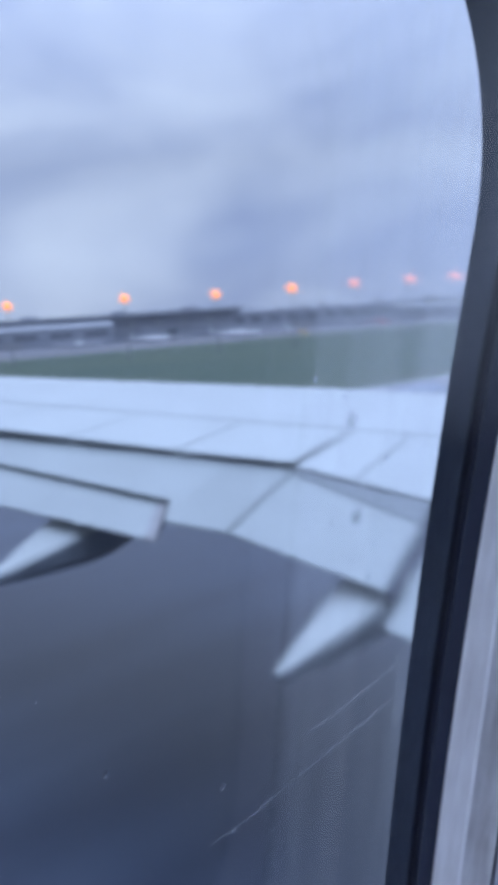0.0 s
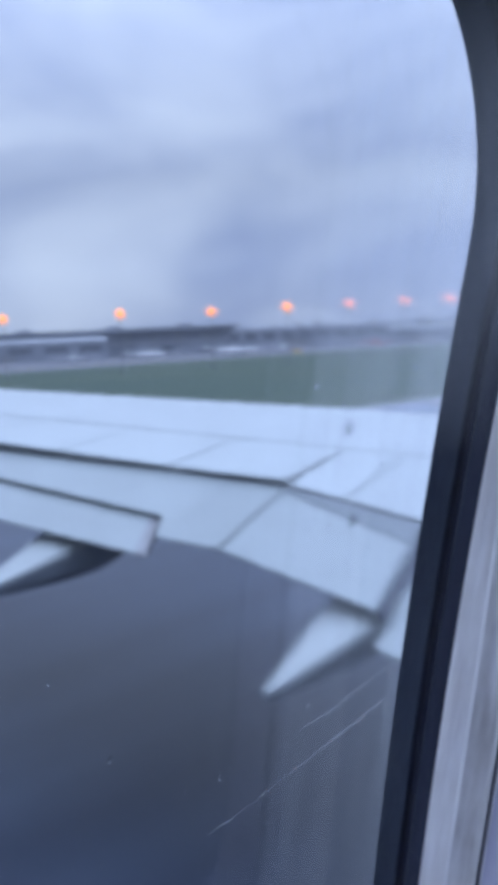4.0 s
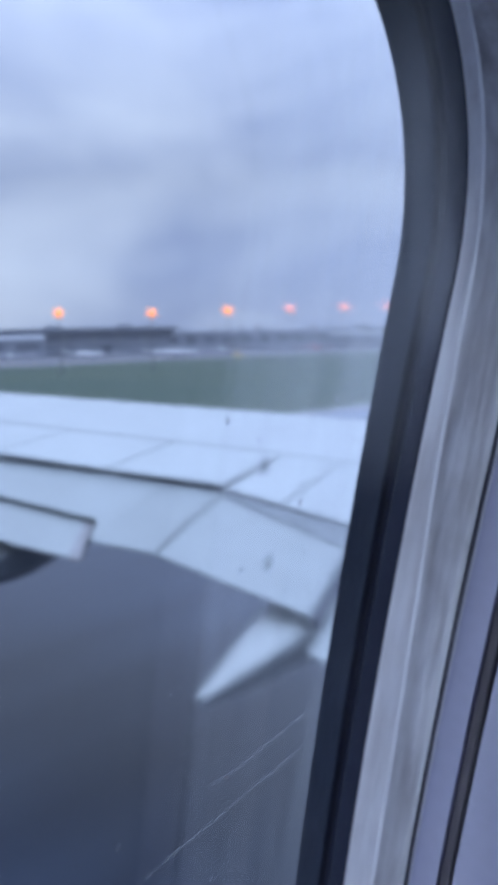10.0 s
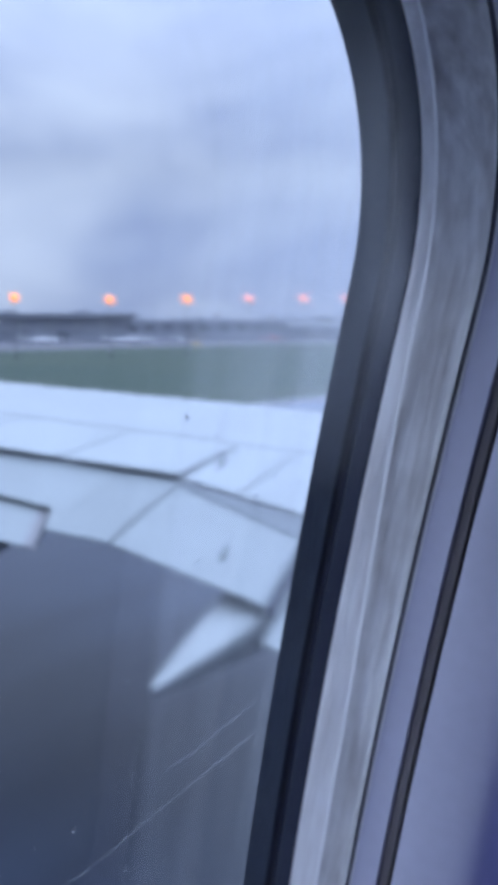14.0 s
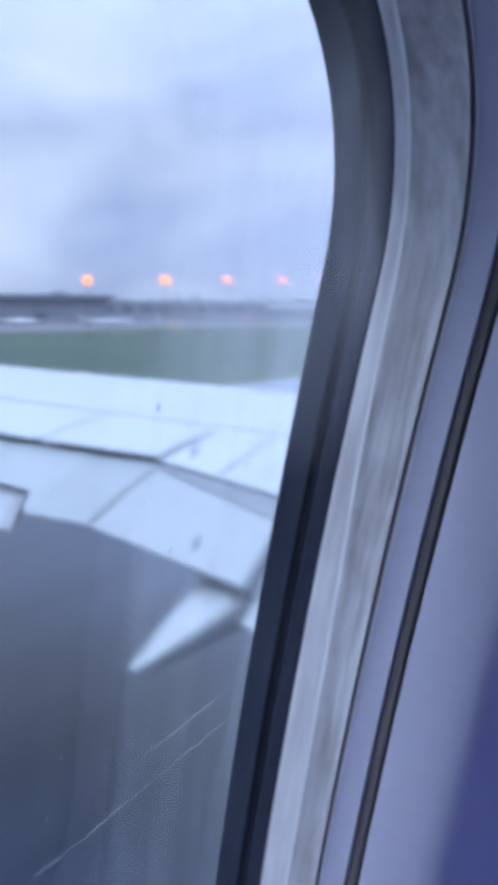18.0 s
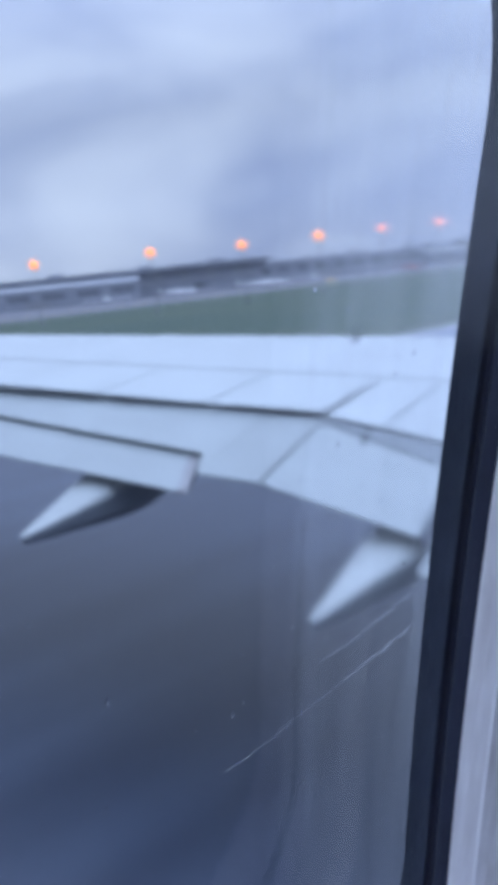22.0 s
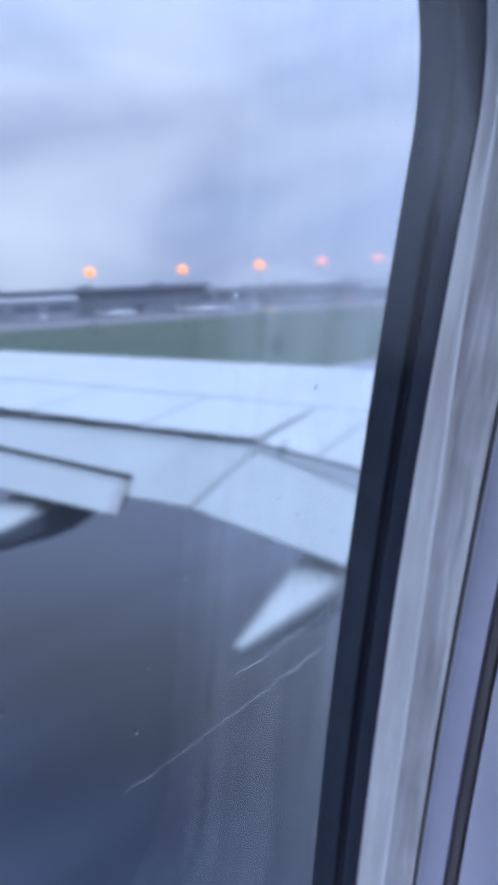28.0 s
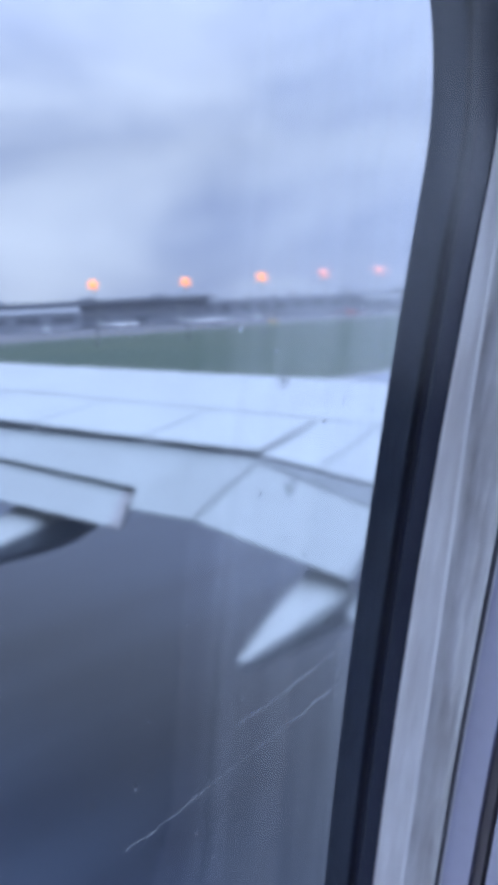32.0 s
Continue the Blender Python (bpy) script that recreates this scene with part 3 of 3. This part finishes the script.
    n1, n2 = f + d * nose * 0.6 - up * drop * 0.45, f + d * nose - up * drop
    return [r - up * 0.016, r, r.lerp(f, 0.5) + up * 0.012, f, n1, n2, f + d * nose * 0.3 - up * (drop + deep * 0.6), r.lerp(f, 0.6) - up * deep * 0.75]


def flap(name, ends, mat, label, **kw):
    return part(name, loft([section(r, f, **kw) for r, f in ends]), mat, wing, label, smooth=True)


def z3(x, y, low=0.0):
    return -2.227 - low + 0.12 * x + 0.1 * y


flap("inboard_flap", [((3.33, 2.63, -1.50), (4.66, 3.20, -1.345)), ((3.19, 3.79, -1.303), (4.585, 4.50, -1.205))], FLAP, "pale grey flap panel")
# thin plate added to paint the shade behind the spoilers
part("flap_shade_strip", slab([(4.66, 3.20, -1.337), (4.26, 3.028, -1.376), (4.51, 4.462, -1.197), (4.585, 4.50, -1.197)], 0.008, 0.003), FLAPSHADE, wing, "dull grey strip of painted shade along the flap's front edge")
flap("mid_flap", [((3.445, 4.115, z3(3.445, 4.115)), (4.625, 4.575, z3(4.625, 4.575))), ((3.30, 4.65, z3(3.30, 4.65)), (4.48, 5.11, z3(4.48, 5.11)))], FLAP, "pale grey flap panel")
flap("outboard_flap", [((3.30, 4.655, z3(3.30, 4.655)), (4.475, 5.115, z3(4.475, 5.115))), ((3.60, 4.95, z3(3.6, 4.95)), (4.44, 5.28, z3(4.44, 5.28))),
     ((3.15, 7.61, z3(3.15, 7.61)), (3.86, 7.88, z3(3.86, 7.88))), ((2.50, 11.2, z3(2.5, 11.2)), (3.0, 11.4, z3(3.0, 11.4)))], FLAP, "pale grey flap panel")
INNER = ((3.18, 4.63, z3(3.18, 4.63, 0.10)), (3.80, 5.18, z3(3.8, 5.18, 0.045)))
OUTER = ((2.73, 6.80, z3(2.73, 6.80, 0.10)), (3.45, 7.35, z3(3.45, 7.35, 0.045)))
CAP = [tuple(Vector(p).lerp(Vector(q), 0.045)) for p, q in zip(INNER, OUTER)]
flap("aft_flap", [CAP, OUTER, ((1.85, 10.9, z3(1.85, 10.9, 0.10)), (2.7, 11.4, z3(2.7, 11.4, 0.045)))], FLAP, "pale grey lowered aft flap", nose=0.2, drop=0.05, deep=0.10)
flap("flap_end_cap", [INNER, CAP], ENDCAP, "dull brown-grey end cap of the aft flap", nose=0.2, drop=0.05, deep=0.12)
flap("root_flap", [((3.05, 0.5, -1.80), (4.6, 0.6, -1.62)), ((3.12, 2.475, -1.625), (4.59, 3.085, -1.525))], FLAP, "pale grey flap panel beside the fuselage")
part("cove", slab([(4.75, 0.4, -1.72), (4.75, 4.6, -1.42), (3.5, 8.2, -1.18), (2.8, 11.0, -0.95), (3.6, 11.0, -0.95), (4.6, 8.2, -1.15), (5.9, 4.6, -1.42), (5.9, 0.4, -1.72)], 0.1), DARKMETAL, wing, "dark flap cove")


def canoe(tip, root, wide, high, reach=1.3, name="flap_fairing"):
    """A flap-track fairing: pointed tail, flat-sided keel, light top and a belly with shade in its colour."""
    t, r = Vector(tip), Vector(root)
    d = (r - t)
    side = Vector((-d.y, d.x, 0)).normalized()
    up, low = [], []
    for s, w, h in ((0.0, 0.08, 0.10), (0.025, 0.15, 0.18), (0.12, 0.32, 0.27), (0.30, 0.60, 0.44), (0.57, 0.98, 0.68), (0.8, 1.20, 0.87), (1.0, 1.30, 1.0), (1.3, 1.30, 1.05)):
        s = min(s, reach) if s < 1.3 else max(reach, 0.81)
        p = t + d * s
        W, Hh = wide * w / 2, high * h
        L = W * (1 + 0.28 * min(s, 1.0))  # fuller on the outboard side
        z = Vector((0, 0, 1))
        up.append([p + side * L - z * 0.14 * Hh, p + side * L * 0.86, p + side * L * 0.4 + z * 0.04 * Hh, p - side * W * 0.4 + z * 0.04 * Hh, p - side * W * 0.86, p - side * W - z * 0.14 * Hh])
        low.append([p + side * L - z * 0.14 * Hh, p - side * W - z * 0.14 * Hh, p - side * W * 0.85 - z * 0.7 * Hh, p - side * W * 0.4 - z * Hh, p + side * W * 0.4 - z * Hh, p + side * L * 0.85 - z * 0.7 * Hh])
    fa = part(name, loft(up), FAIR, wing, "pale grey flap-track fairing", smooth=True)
    part("fairing_belly", loft(low), BELLYSHADE, fa, "wet fairing underside with shade put into a darker grey", smooth=True)


# strip added to paint the gap beside the flap end dark
part("flap_gap_strip", slab([(3.335, 2.575, -1.512), (3.335, 2.625, -1.512), (4.60, 3.170, -1.39), (4.60, 3.120, -1.39)], 0.07, 0.004), SEALB, wing, "dark strip added for the shaded gap at the flap end")
part("slat_end", slab([(7.72, 5.98, ztop(7.72, 5.98) + 0.004), (8.55, 5.78, ztop(8.55, 5.78) - 0.02), (8.40, 5.46, ztop(8.40, 5.46) - 0.02), (8.02, 5.56, ztop(8.02, 5.56) + 0.002)], 0.10, 0.01), DARKMETAL, wing, "dark end of a leading-edge slat")
canoe((2.46, 2.665, -1.705), (3.75, 2.92, -1.545), 0.32, 0.34, 1.02)
canoe((2.13, 5.29, -1.64), (3.45, 5.86, -1.47), 0.42, 0.40)
canoe((1.30, 8.60, -1.40), (2.70, 9.10, -1.22), 0.36, 0.36)

# ---- airfield ----
GZ = -3.9
RUN = pose(0, 0, GZ)  # the runway lies along the aircraft


def on_ground(az, dist, turn=0.0, z=0.0):
    """A place on the field: bearing from straight out towards the nose, and distance."""
    return pose(dist * math.sin(radians(az)), dist * math.cos(radians(az)), GZ + z, 0, 0, turn)


bm = bmesh.new()
rr = [0, 12, 40, 110, 300, 900, 2600, 4600]
vs = [[bm.verts.new((r * math.cos(a * math.tau / 48), r * math.sin(a * math.tau / 48), 0)) for a in range(48)] for r in rr[1:]]
c0 = bm.verts.new((0, 0, 0))
for i in range(48):
    bm.faces.new((c0, vs[0][i], vs[0][(i + 1) % 48]))
    for a, b in zip(vs, vs[1:]):
        bm.faces.new((a[i], b[i], b[(i + 1) % 48], a[(i + 1) % 48]))
ground = link("ground", bm, GRASS)
ground.matrix_world = pose(0, 0, GZ - 0.03)
tagged(ground, "flat green airfield grass reaching to the horizon", "grass", kind="structure")
EDGE = 22.0
runway = link("runway", boxes((-900, 900, EDGE - 52, EDGE + 0.55, -0.05, 0.0)), ASPHALT)
runway.matrix_world = RUN
tagged(runway, "dark wet asphalt runway", "runway", kind="structure")
line = link("edge_line", boxes((-900, 900, EDGE - 0.45, EDGE, 0.0, 0.006)), WHITE)
line.matrix_world = RUN
tagged(line, "worn white painted runway edge line", "road marking", kind="structure")
shoulder = link("runway_shoulder", boxes((-900, 900, EDGE + 0.55, EDGE + 6.5, -0.06, -0.008)), CONCRETE)
shoulder.matrix_world = RUN
tagged(shoulder, "grey wet asphalt shoulder beside the runway", "pavement", kind="structure")
taxi = link("taxiway", boxes((-900, 900, 140, 330, -0.05, 0.0)), APRON)
taxi.matrix_world = RUN
tagged(taxi, "grey wet apron and taxiway beyond the grass", "taxiway", kind="structure")
tl = link("taxiway_centreline", boxes((-900, 900, 160, 160.8, 0.0, 0.006)), YELLOW)
tl.matrix_world = RUN
tagged(tl, "yellow painted taxiway centreline", "road marking", kind="structure")


def lamp_mast(m, tall, glass, size):
    ob = tagged(empty("apron_lamp"), "tall steel apron mast with a glowing orange lamp", "street lamp", "apron lamps")
    part("pole", tube([(0, 0, 0), (0, 0, tall * 0.5), (0, 0, tall)], [0.12, 0.09, 0.06], 8), POLE, ob)
    part("base", boxes((-0.25, 0.25, -0.25, 0.25, 0, 0.2)), CONCRETE, ob)
    part("cap", tube([(0, 0, tall + size * 0.55), (0, 0, tall + size * 0.68)], [size * 0.22, size * 0.08], 10), POLE, ob)
    bulb = bmesh.new()
    ball(bulb, (0, 0, tall + size * 0.1), size * 0.5, 14, 10, 1.0)
    part("lamp_globe", bulb, glass, ob, "glowing orange lamp", smooth=True)
    ob.matrix_world = m
    return ob


for az, d, tall, g, s in ((34.8, 120, 7.0, AMBER, 1.7), (41.1, 126, 7.0, AMBER, 1.7), (46.4, 130, 7.3, AMBER, 1.8), (50.7, 138, 7.7, ROSE, 1.7), (54.5, 146, 8.0, ROSE, 1.7), (57.5, 154, 8.2, ROSE, 1.8), (27.0, 124, 7.0, AMBER, 1.7), (61.5, 160, 8.4, ROSE, 1.8)):
    lamp_mast(on_ground(az, d), tall + 1.5, g, s * 0.78)


def building(name, m, w, dpt, h, wall, roofm, label, bays=6, rise=0.8):
    ob = tagged(empty(name), label, "building", "airfield buildings")
    part("wall", boxes((-w / 2, w / 2, -dpt / 2, dpt / 2, 0, h)), wall, ob)
    e = 0.4
    pts = [(-w / 2 - e, -dpt / 2 - e, h), (-w / 2 - e, 0, h + rise), (-w / 2 - e, dpt / 2 + e, h), (-w / 2 - e, dpt / 2 + e, h + 0.2), (-w / 2 - e, 0, h + rise + 0.2), (-w / 2 - e, -dpt / 2 - e, h + 0.2)]
    rings = [pts, [(x + w + 2 * e, y, z) for x, y, z in pts]]
    part("roof", loft(rings), roofm, ob)
    for i in range(bays):
        x = -w / 2 + w * (i + 0.5) / bays
        part("window", boxes((x - w / bays * 0.34, x + w / bays * 0.34, -dpt / 2 - 0.06, -dpt / 2 - 0.01, h * 0.45, h * 0.8)), GLASSDARK, ob)
    part("door", boxes((-w * 0.06, w * 0.06, -dpt / 2 - 0.08, -dpt / 2 - 0.01, 0, min(h * 0.42, 3.5))), POLE, ob)
    ob.matrix_world = m
    return ob


def terminal(m, w, dpt, h):
    """A long terminal: dark base, pale upper glazing between piers, a wide overhanging flat roof."""
    ob = tagged(empty("terminal_building"), "long terminal building with a dark overhanging flat roof and pale glazing", "building", "airfield buildings")
    part("wall", boxes((-w / 2, w / 2, -dpt / 2, dpt / 2, 0, h * 0.45)), WALLDARK, ob)
    part("upper_wall", boxes((-w / 2 + 1, w / 2 - 1, -dpt / 2 + 1.0, dpt / 2 - 1.0, h * 0.45, h * 0.8)), PALEWALL, ob, "pale upper storey")
    n = 10
    for i in range(n):
        x = -w / 2 + w * (i + 0.5) / n
        part("window", boxes((x - w / n * 0.38, x + w / n * 0.38, -dpt / 2 + 0.92, -dpt / 2 + 0.99, h * 0.5, h * 0.74)), GLASSPALE, ob)
        part("column", tube([(x + w / n * 0.5, -dpt / 2 - 1.2, 0), (x + w / n * 0.5, -dpt / 2 - 1.2, h * 0.8)], [0.3, 0.3], 8), POLE, ob)
        if i % 3 == 1:
            part("gate_door", boxes((x - 2.2, x + 2.2, -dpt / 2 - 0.06, -dpt / 2 - 0.01, 0, h * 0.36)), GLASSDARK, ob)
    rf = slab([(-w / 2 - 4, -dpt / 2 - 3, h), (w / 2 + 4, -dpt / 2 - 3, h), (w / 2 + 4, dpt / 2 + 2, h), (-w / 2 - 4, dpt / 2 + 2, h)], h * 0.2, 0.25, 0.05)
    roof = part("roof", rf, ROOFDARK, ob, "dark overhanging roof")
    for x in (-w * 0.3, w * 0.05, w * 0.33):
        part("roof_plant", boxes((x - 3, x + 3, -2.5, 2.5, h, h + 1.3)), WALLGREY, roof)
    ob.matrix_world = m
    return ob


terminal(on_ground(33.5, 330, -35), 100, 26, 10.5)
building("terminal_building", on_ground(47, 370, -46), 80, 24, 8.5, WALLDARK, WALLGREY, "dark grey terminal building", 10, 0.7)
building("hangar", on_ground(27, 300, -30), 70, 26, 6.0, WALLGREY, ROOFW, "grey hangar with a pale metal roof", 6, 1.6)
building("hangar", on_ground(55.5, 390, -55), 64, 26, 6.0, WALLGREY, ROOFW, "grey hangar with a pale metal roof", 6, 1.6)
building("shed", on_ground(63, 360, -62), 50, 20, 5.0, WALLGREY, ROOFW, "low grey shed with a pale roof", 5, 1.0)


def small_plane(m, mat, label, span=11.0):
    ob = tagged(empty("parked_aircraft"), label, "aircraft", "parked aircraft")
    L = span * 0.78
    rings = []
    for s, r, z in ((0, 0.05, 1.3), (0.08, 0.38, 1.25), (0.25, 0.62, 1.3), (0.45, 0.66, 1.35), (0.7, 0.4, 1.4), (1.0, 0.1, 1.55)):
        rings.append([(L * (0.5 - s), r * math.cos(a * math.tau / 10), z + r * math.sin(a * math.tau / 10)) for a in range(10)])
    body = part("fuselage", loft(rings), mat, ob, smooth=True)
    part("cockpit_glazing", boxes((L * 0.12, L * 0.26, -0.5, 0.5, 1.75, 2.05)), GLASSDARK, body)
    for sgn in (-1, 1):
        part("wing", slab([(L * 0.2, sgn * 0.4, 1.25), (L * 0.14, sgn * span / 2, 1.6), (L * 0.02, sgn * span / 2, 1.6), (L * 0.0, sgn * 0.4, 1.25)], 0.14, 0.02), mat, ob)
        part("tailplane", slab([(-L * 0.36, sgn * 0.1, 1.7), (-L * 0.4, sgn * 1.9, 1.75), (-L * 0.49, sgn * 1.9, 1.75), (-L * 0.49, sgn * 0.1, 1.7)], 0.08, 0.01), mat, ob)
        part("wheel", tube([(L * 0.05, sgn * 1.2, 0.3), (L * 0.05, sgn * 1.35, 0.3)], [0.3, 0.3], 12), GLASSDARK, ob)
        part("strut", tube([(L * 0.05, sgn * 1.27, 0.3), (L * 0.05, sgn * 0.6, 1.2)], [0.05, 0.05], 6), POLE, ob)
    part("wheel", tube([(L * 0.38, -0.08, 0.25), (L * 0.38, 0.08, 0.25)], [0.25, 0.25], 12), GLASSDARK, ob)
    part("strut", tube([(L * 0.38, 0, 0.25), (L * 0.38, 0, 1.1)], [0.05, 0.05], 6), POLE, ob)
    part("fin", slab([(-L * 0.33, 0.05, 1.75), (-L * 0.45, 0.05, 3.1), (-L * 0.5, 0.05, 3.1), (-L * 0.49, 0.05, 1.6), (-L * 0.49, -0.05, 1.6), (-L * 0.5, -0.05, 3.1), (-L * 0.45, -0.05, 3.1), (-L * 0.33, -0.05, 1.75)], 0.03), mat, ob)
    ob.matrix_world = m
    return ob


for az, d, turn, mat, label, span in ((36.5, 250, 10, PLANEW, "small white parked aircraft on the wet apron", 22), (42.5, 255, -20, PLANEW, "small white parked aircraft on the wet apron", 24), (46.0, 262, 40, PLANEW, "small white parked aircraft on the wet apron", 14),
                                       (31.5, 240, 60, PLANEW, "small white parked aircraft on the wet apron", 14), (52.5, 280, 20, RED, "small red parked aircraft beside the hangar", 12)):
    small_plane(on_ground(az, d, turn), mat, label, span)


def far_wood(a0, a1, dist, tall, n, seed):
    rnd = random.Random(seed)
    V, F = [], []
    for i in range(n):
        az = radians(a0 + (a1 - a0) * (i + rnd.random()) / n)
        d = dist * (1 + 0.25 * rnd.random())
        h = tall * (0.75 + 0.25 * rnd.random())
        cx, cy = d * math.sin(az), d * math.cos(az)
        for j in range(44):
            t = rnd.random()
            rad = h * 0.42 * math.sin(math.pi * (0.15 + 0.8 * t)) * math.sqrt(rnd.random())
            a = rnd.random() * math.tau
            p = Vector((cx + rad * math.cos(a), cy + rad * math.sin(a), GZ + h * (0.12 + 0.88 * t)))
            s = h * (0.13 + 0.13 * rnd.random())
            k = len(V)
            for _ in range(4):
                V.append(p + Vector((rnd.uniform(-s, s), rnd.uniform(-s, s), rnd.uniform(-s, s))))
            F += [(k, k + 1, k + 2), (k, k + 1, k + 3), (k, k + 2, k + 3), (k + 1, k + 2, k + 3)]
    me = bpy.data.meshes.new("far_wood")
    me.from_pydata(V, [], F)
    me.materials.append(TREE)
    return tagged(new("far_wood", me), "dark distant belt of trees along the horizon", "trees", kind="stuff")


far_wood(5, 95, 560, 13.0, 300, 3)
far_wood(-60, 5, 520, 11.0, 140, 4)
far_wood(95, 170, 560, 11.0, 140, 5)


def marker_sign(m, label):
    ob = tagged(empty("taxiway_sign"), label, "sign", "taxiway signs")
    part("panel", boxes((-0.9, 0.9, -0.08, 0.08, 0.25, 0.95)), SIGNY, ob)
    part("frame", boxes((-0.95, 0.95, -0.06, 0.06, 0.95, 1.0), (-0.95, -0.9, -0.06, 0.06, 0.25, 0.95), (0.9, 0.95, -0.06, 0.06, 0.25, 0.95)), POLE, ob)
    for x in (-0.6, 0.6):
        part("leg", boxes((x - 0.04, x + 0.04, -0.04, 0.04, 0, 0.25)), POLE, ob)
    ob.matrix_world = m
    return ob


marker_sign(on_ground(47, 215, -40), "yellow taxiway sign board standing in the grass")


def edge_light(m):
    ob = tagged(empty("runway_edge_light"), "small white runway edge light on a short steel stem", "runway light", "runway edge lights")
    part("stem", tube([(0, 0, 0), (0, 0, 0.16)], [0.05, 0.03], 8), POLE, ob)
    part("base_plate", tube([(0, 0, 0), (0, 0, 0.03)], [0.16, 0.15], 12), POLE, ob)
    lens = bmesh.new()
    ball(lens, (0, 0, 0.20), 0.06, 10, 7, 1.1)
    part("lens", lens, WHITE, ob, "frosted glass lens", smooth=True)
    ob.matrix_world = m
    return ob


for k in range(-2, 4):
    edge_light(RUN @ pose(4.0 + 55.0 * k, EDGE + 1.5, -0.008))

# ---- rain on the pane, in the window's axes ----
WATER = bpy.data.materials.new("rain_water")
WATER.use_nodes = True
wb = WATER.node_tree.nodes["Principled BSDF"]
wb.inputs["Base Color"].default_value = (1, 1, 1, 1)
wb.inputs["Transmission Weight"].default_value, wb.inputs["IOR"].default_value, wb.inputs["Roughness"].default_value = 1.0, 1.33, 0.02
PANE_Z = -0.002


def rivulet(points, r, seed):
    """A thin wandering trail of water between places on the pane."""
    rnd = random.Random(seed)
    pts, rad = [], []
    for (x0, y0), (x1, y1) in zip(points, points[1:]):
        for k in range(9):
            f = k / 9
            x, y = x0 + (x1 - x0) * f + rnd.uniform(-0.0005, 0.0005), y0 + (y1 - y0) * f + rnd.uniform(-0.0006, 0.0006)
            pts.append((x, y, 0.0))
            rad.append(r * rnd.uniform(0.35, 1.25))
    rad[0] = rad[-1] = r * 0.1
    bm = tube(pts, rad, 8)
    for v in bm.verts:
        v.co.z = v.co.z + PANE_Z + sag(v.co.y)
    ob = link("rain_trail", bm, WATER, smooth=True)
    ob.matrix_world = WIN
    ob.visible_shadow = False
    return tagged(ob, "thin trail of rain water running back along the pane", "water", "rain trails")


rivulet([(-0.098, -0.0645), (-0.080, -0.0625), (-0.060, -0.0590), (-0.030, -0.0540), (-0.001, -0.0480)], 0.00030, 1)
rivulet([(-0.056, -0.0425), (-0.040, -0.0410), (-0.025, -0.0378), (-0.001, -0.0335)], 0.00026, 3)
rivulet([(-0.006, -0.030), (-0.004, -0.040), (-0.003, -0.049), (-0.004, -0.058)], 0.00030, 5)

rnd = random.Random(11)
bm = bmesh.new()
for i in range(70):
    if i < 46:
        x, y = -0.003 - 0.075 * rnd.random() ** 1.3, rnd.uniform(-0.09, 0.088)
    else:
        x, y = rnd.uniform(-0.16, -0.05), rnd.uniform(-0.12, 0.03)
    r = rnd.uniform(0.00030, 0.00056) if rnd.random() < 0.85 else rnd.uniform(0.0006, 0.0008)
    bmesh.ops.create_uvsphere(bm, u_segments=8, v_segments=6, radius=r, matrix=Matrix.Translation((x, y, PANE_Z + sag(y))) @ Matrix.Rotation(rnd.uniform(-0.5, 0.5), 4, "Z") @ Matrix.Diagonal((rnd.uniform(0.7, 1.1), rnd.uniform(0.9, 1.8), 0.4, 1)))
drops = link("rain_drops", bm, WATER, smooth=True)
drops.matrix_world = WIN
drops.visible_shadow = False
tagged(drops, "small rain drops scattered over the pane", "water", kind="stuff")

# a dried grey spot on the pane
SPOT = bpy.data.materials.new("dried_spot")
SPOT.use_nodes = True
st = SPOT.node_tree
st.nodes.clear()
so = st.nodes.new("ShaderNodeOutputMaterial")
stt = st.nodes.new("ShaderNodeBsdfTransparent")
std = st.nodes.new("ShaderNodeBsdfDiffuse")
std.inputs["Color"].default_value = (0.10, 0.12, 0.16, 1)
stm = st.nodes.new("ShaderNodeMixShader")
stc = st.nodes.new("ShaderNodeTexCoord")
stl = st.nodes.new("ShaderNodeVectorMath")
stl.operation = "LENGTH"
stn = st.nodes.new("ShaderNodeTexNoise")
stn.inputs["Scale"].default_value = 350
sta = st.nodes.new("ShaderNodeMapRange")
sta.inputs["From Min"].default_value, sta.inputs["From Max"].default_value, sta.inputs["To Min"].default_value, sta.inputs["To Max"].default_value = 0.0004, 0.0040, 0.32, 0.0
stx = st.nodes.new("ShaderNodeMath")
stx.operation = "MULTIPLY"
st.links.new(stc.outputs["Object"], stl.inputs[0])
st.links.new(stc.outputs["Object"], stn.inputs["Vector"])
st.links.new(stl.outputs["Value"], sta.inputs["Value"])
st.links.new(sta.outputs["Result"], stx.inputs[0])
st.links.new(stn.outputs["Fac"], stx.inputs[1])
st.links.new(stx.outputs["Value"], stm.inputs["Fac"])
st.links.new(stt.outputs["BSDF"], stm.inputs[1])
st.links.new(std.outputs["BSDF"], stm.inputs[2])
st.links.new(stm.outputs["Shader"], so.inputs["Surface"])
for x, y, r in ((-0.0410, 0.0350, 0.0040), (-0.0495, 0.0690, 0.0042)):
    bm = bmesh.new()
    bmesh.ops.create_cone(bm, cap_ends=True, segments=20, radius1=r, radius2=r * 0.94, depth=0.0002)
    spot = link("dried_spot", bm, SPOT)
    spot.matrix_world = WIN @ pose(x, y, PANE_Z + sag(y) + 0.0004)
    tagged(spot, "small dried grey dirt spot on the pane", "dirt spot", "dirt spots")
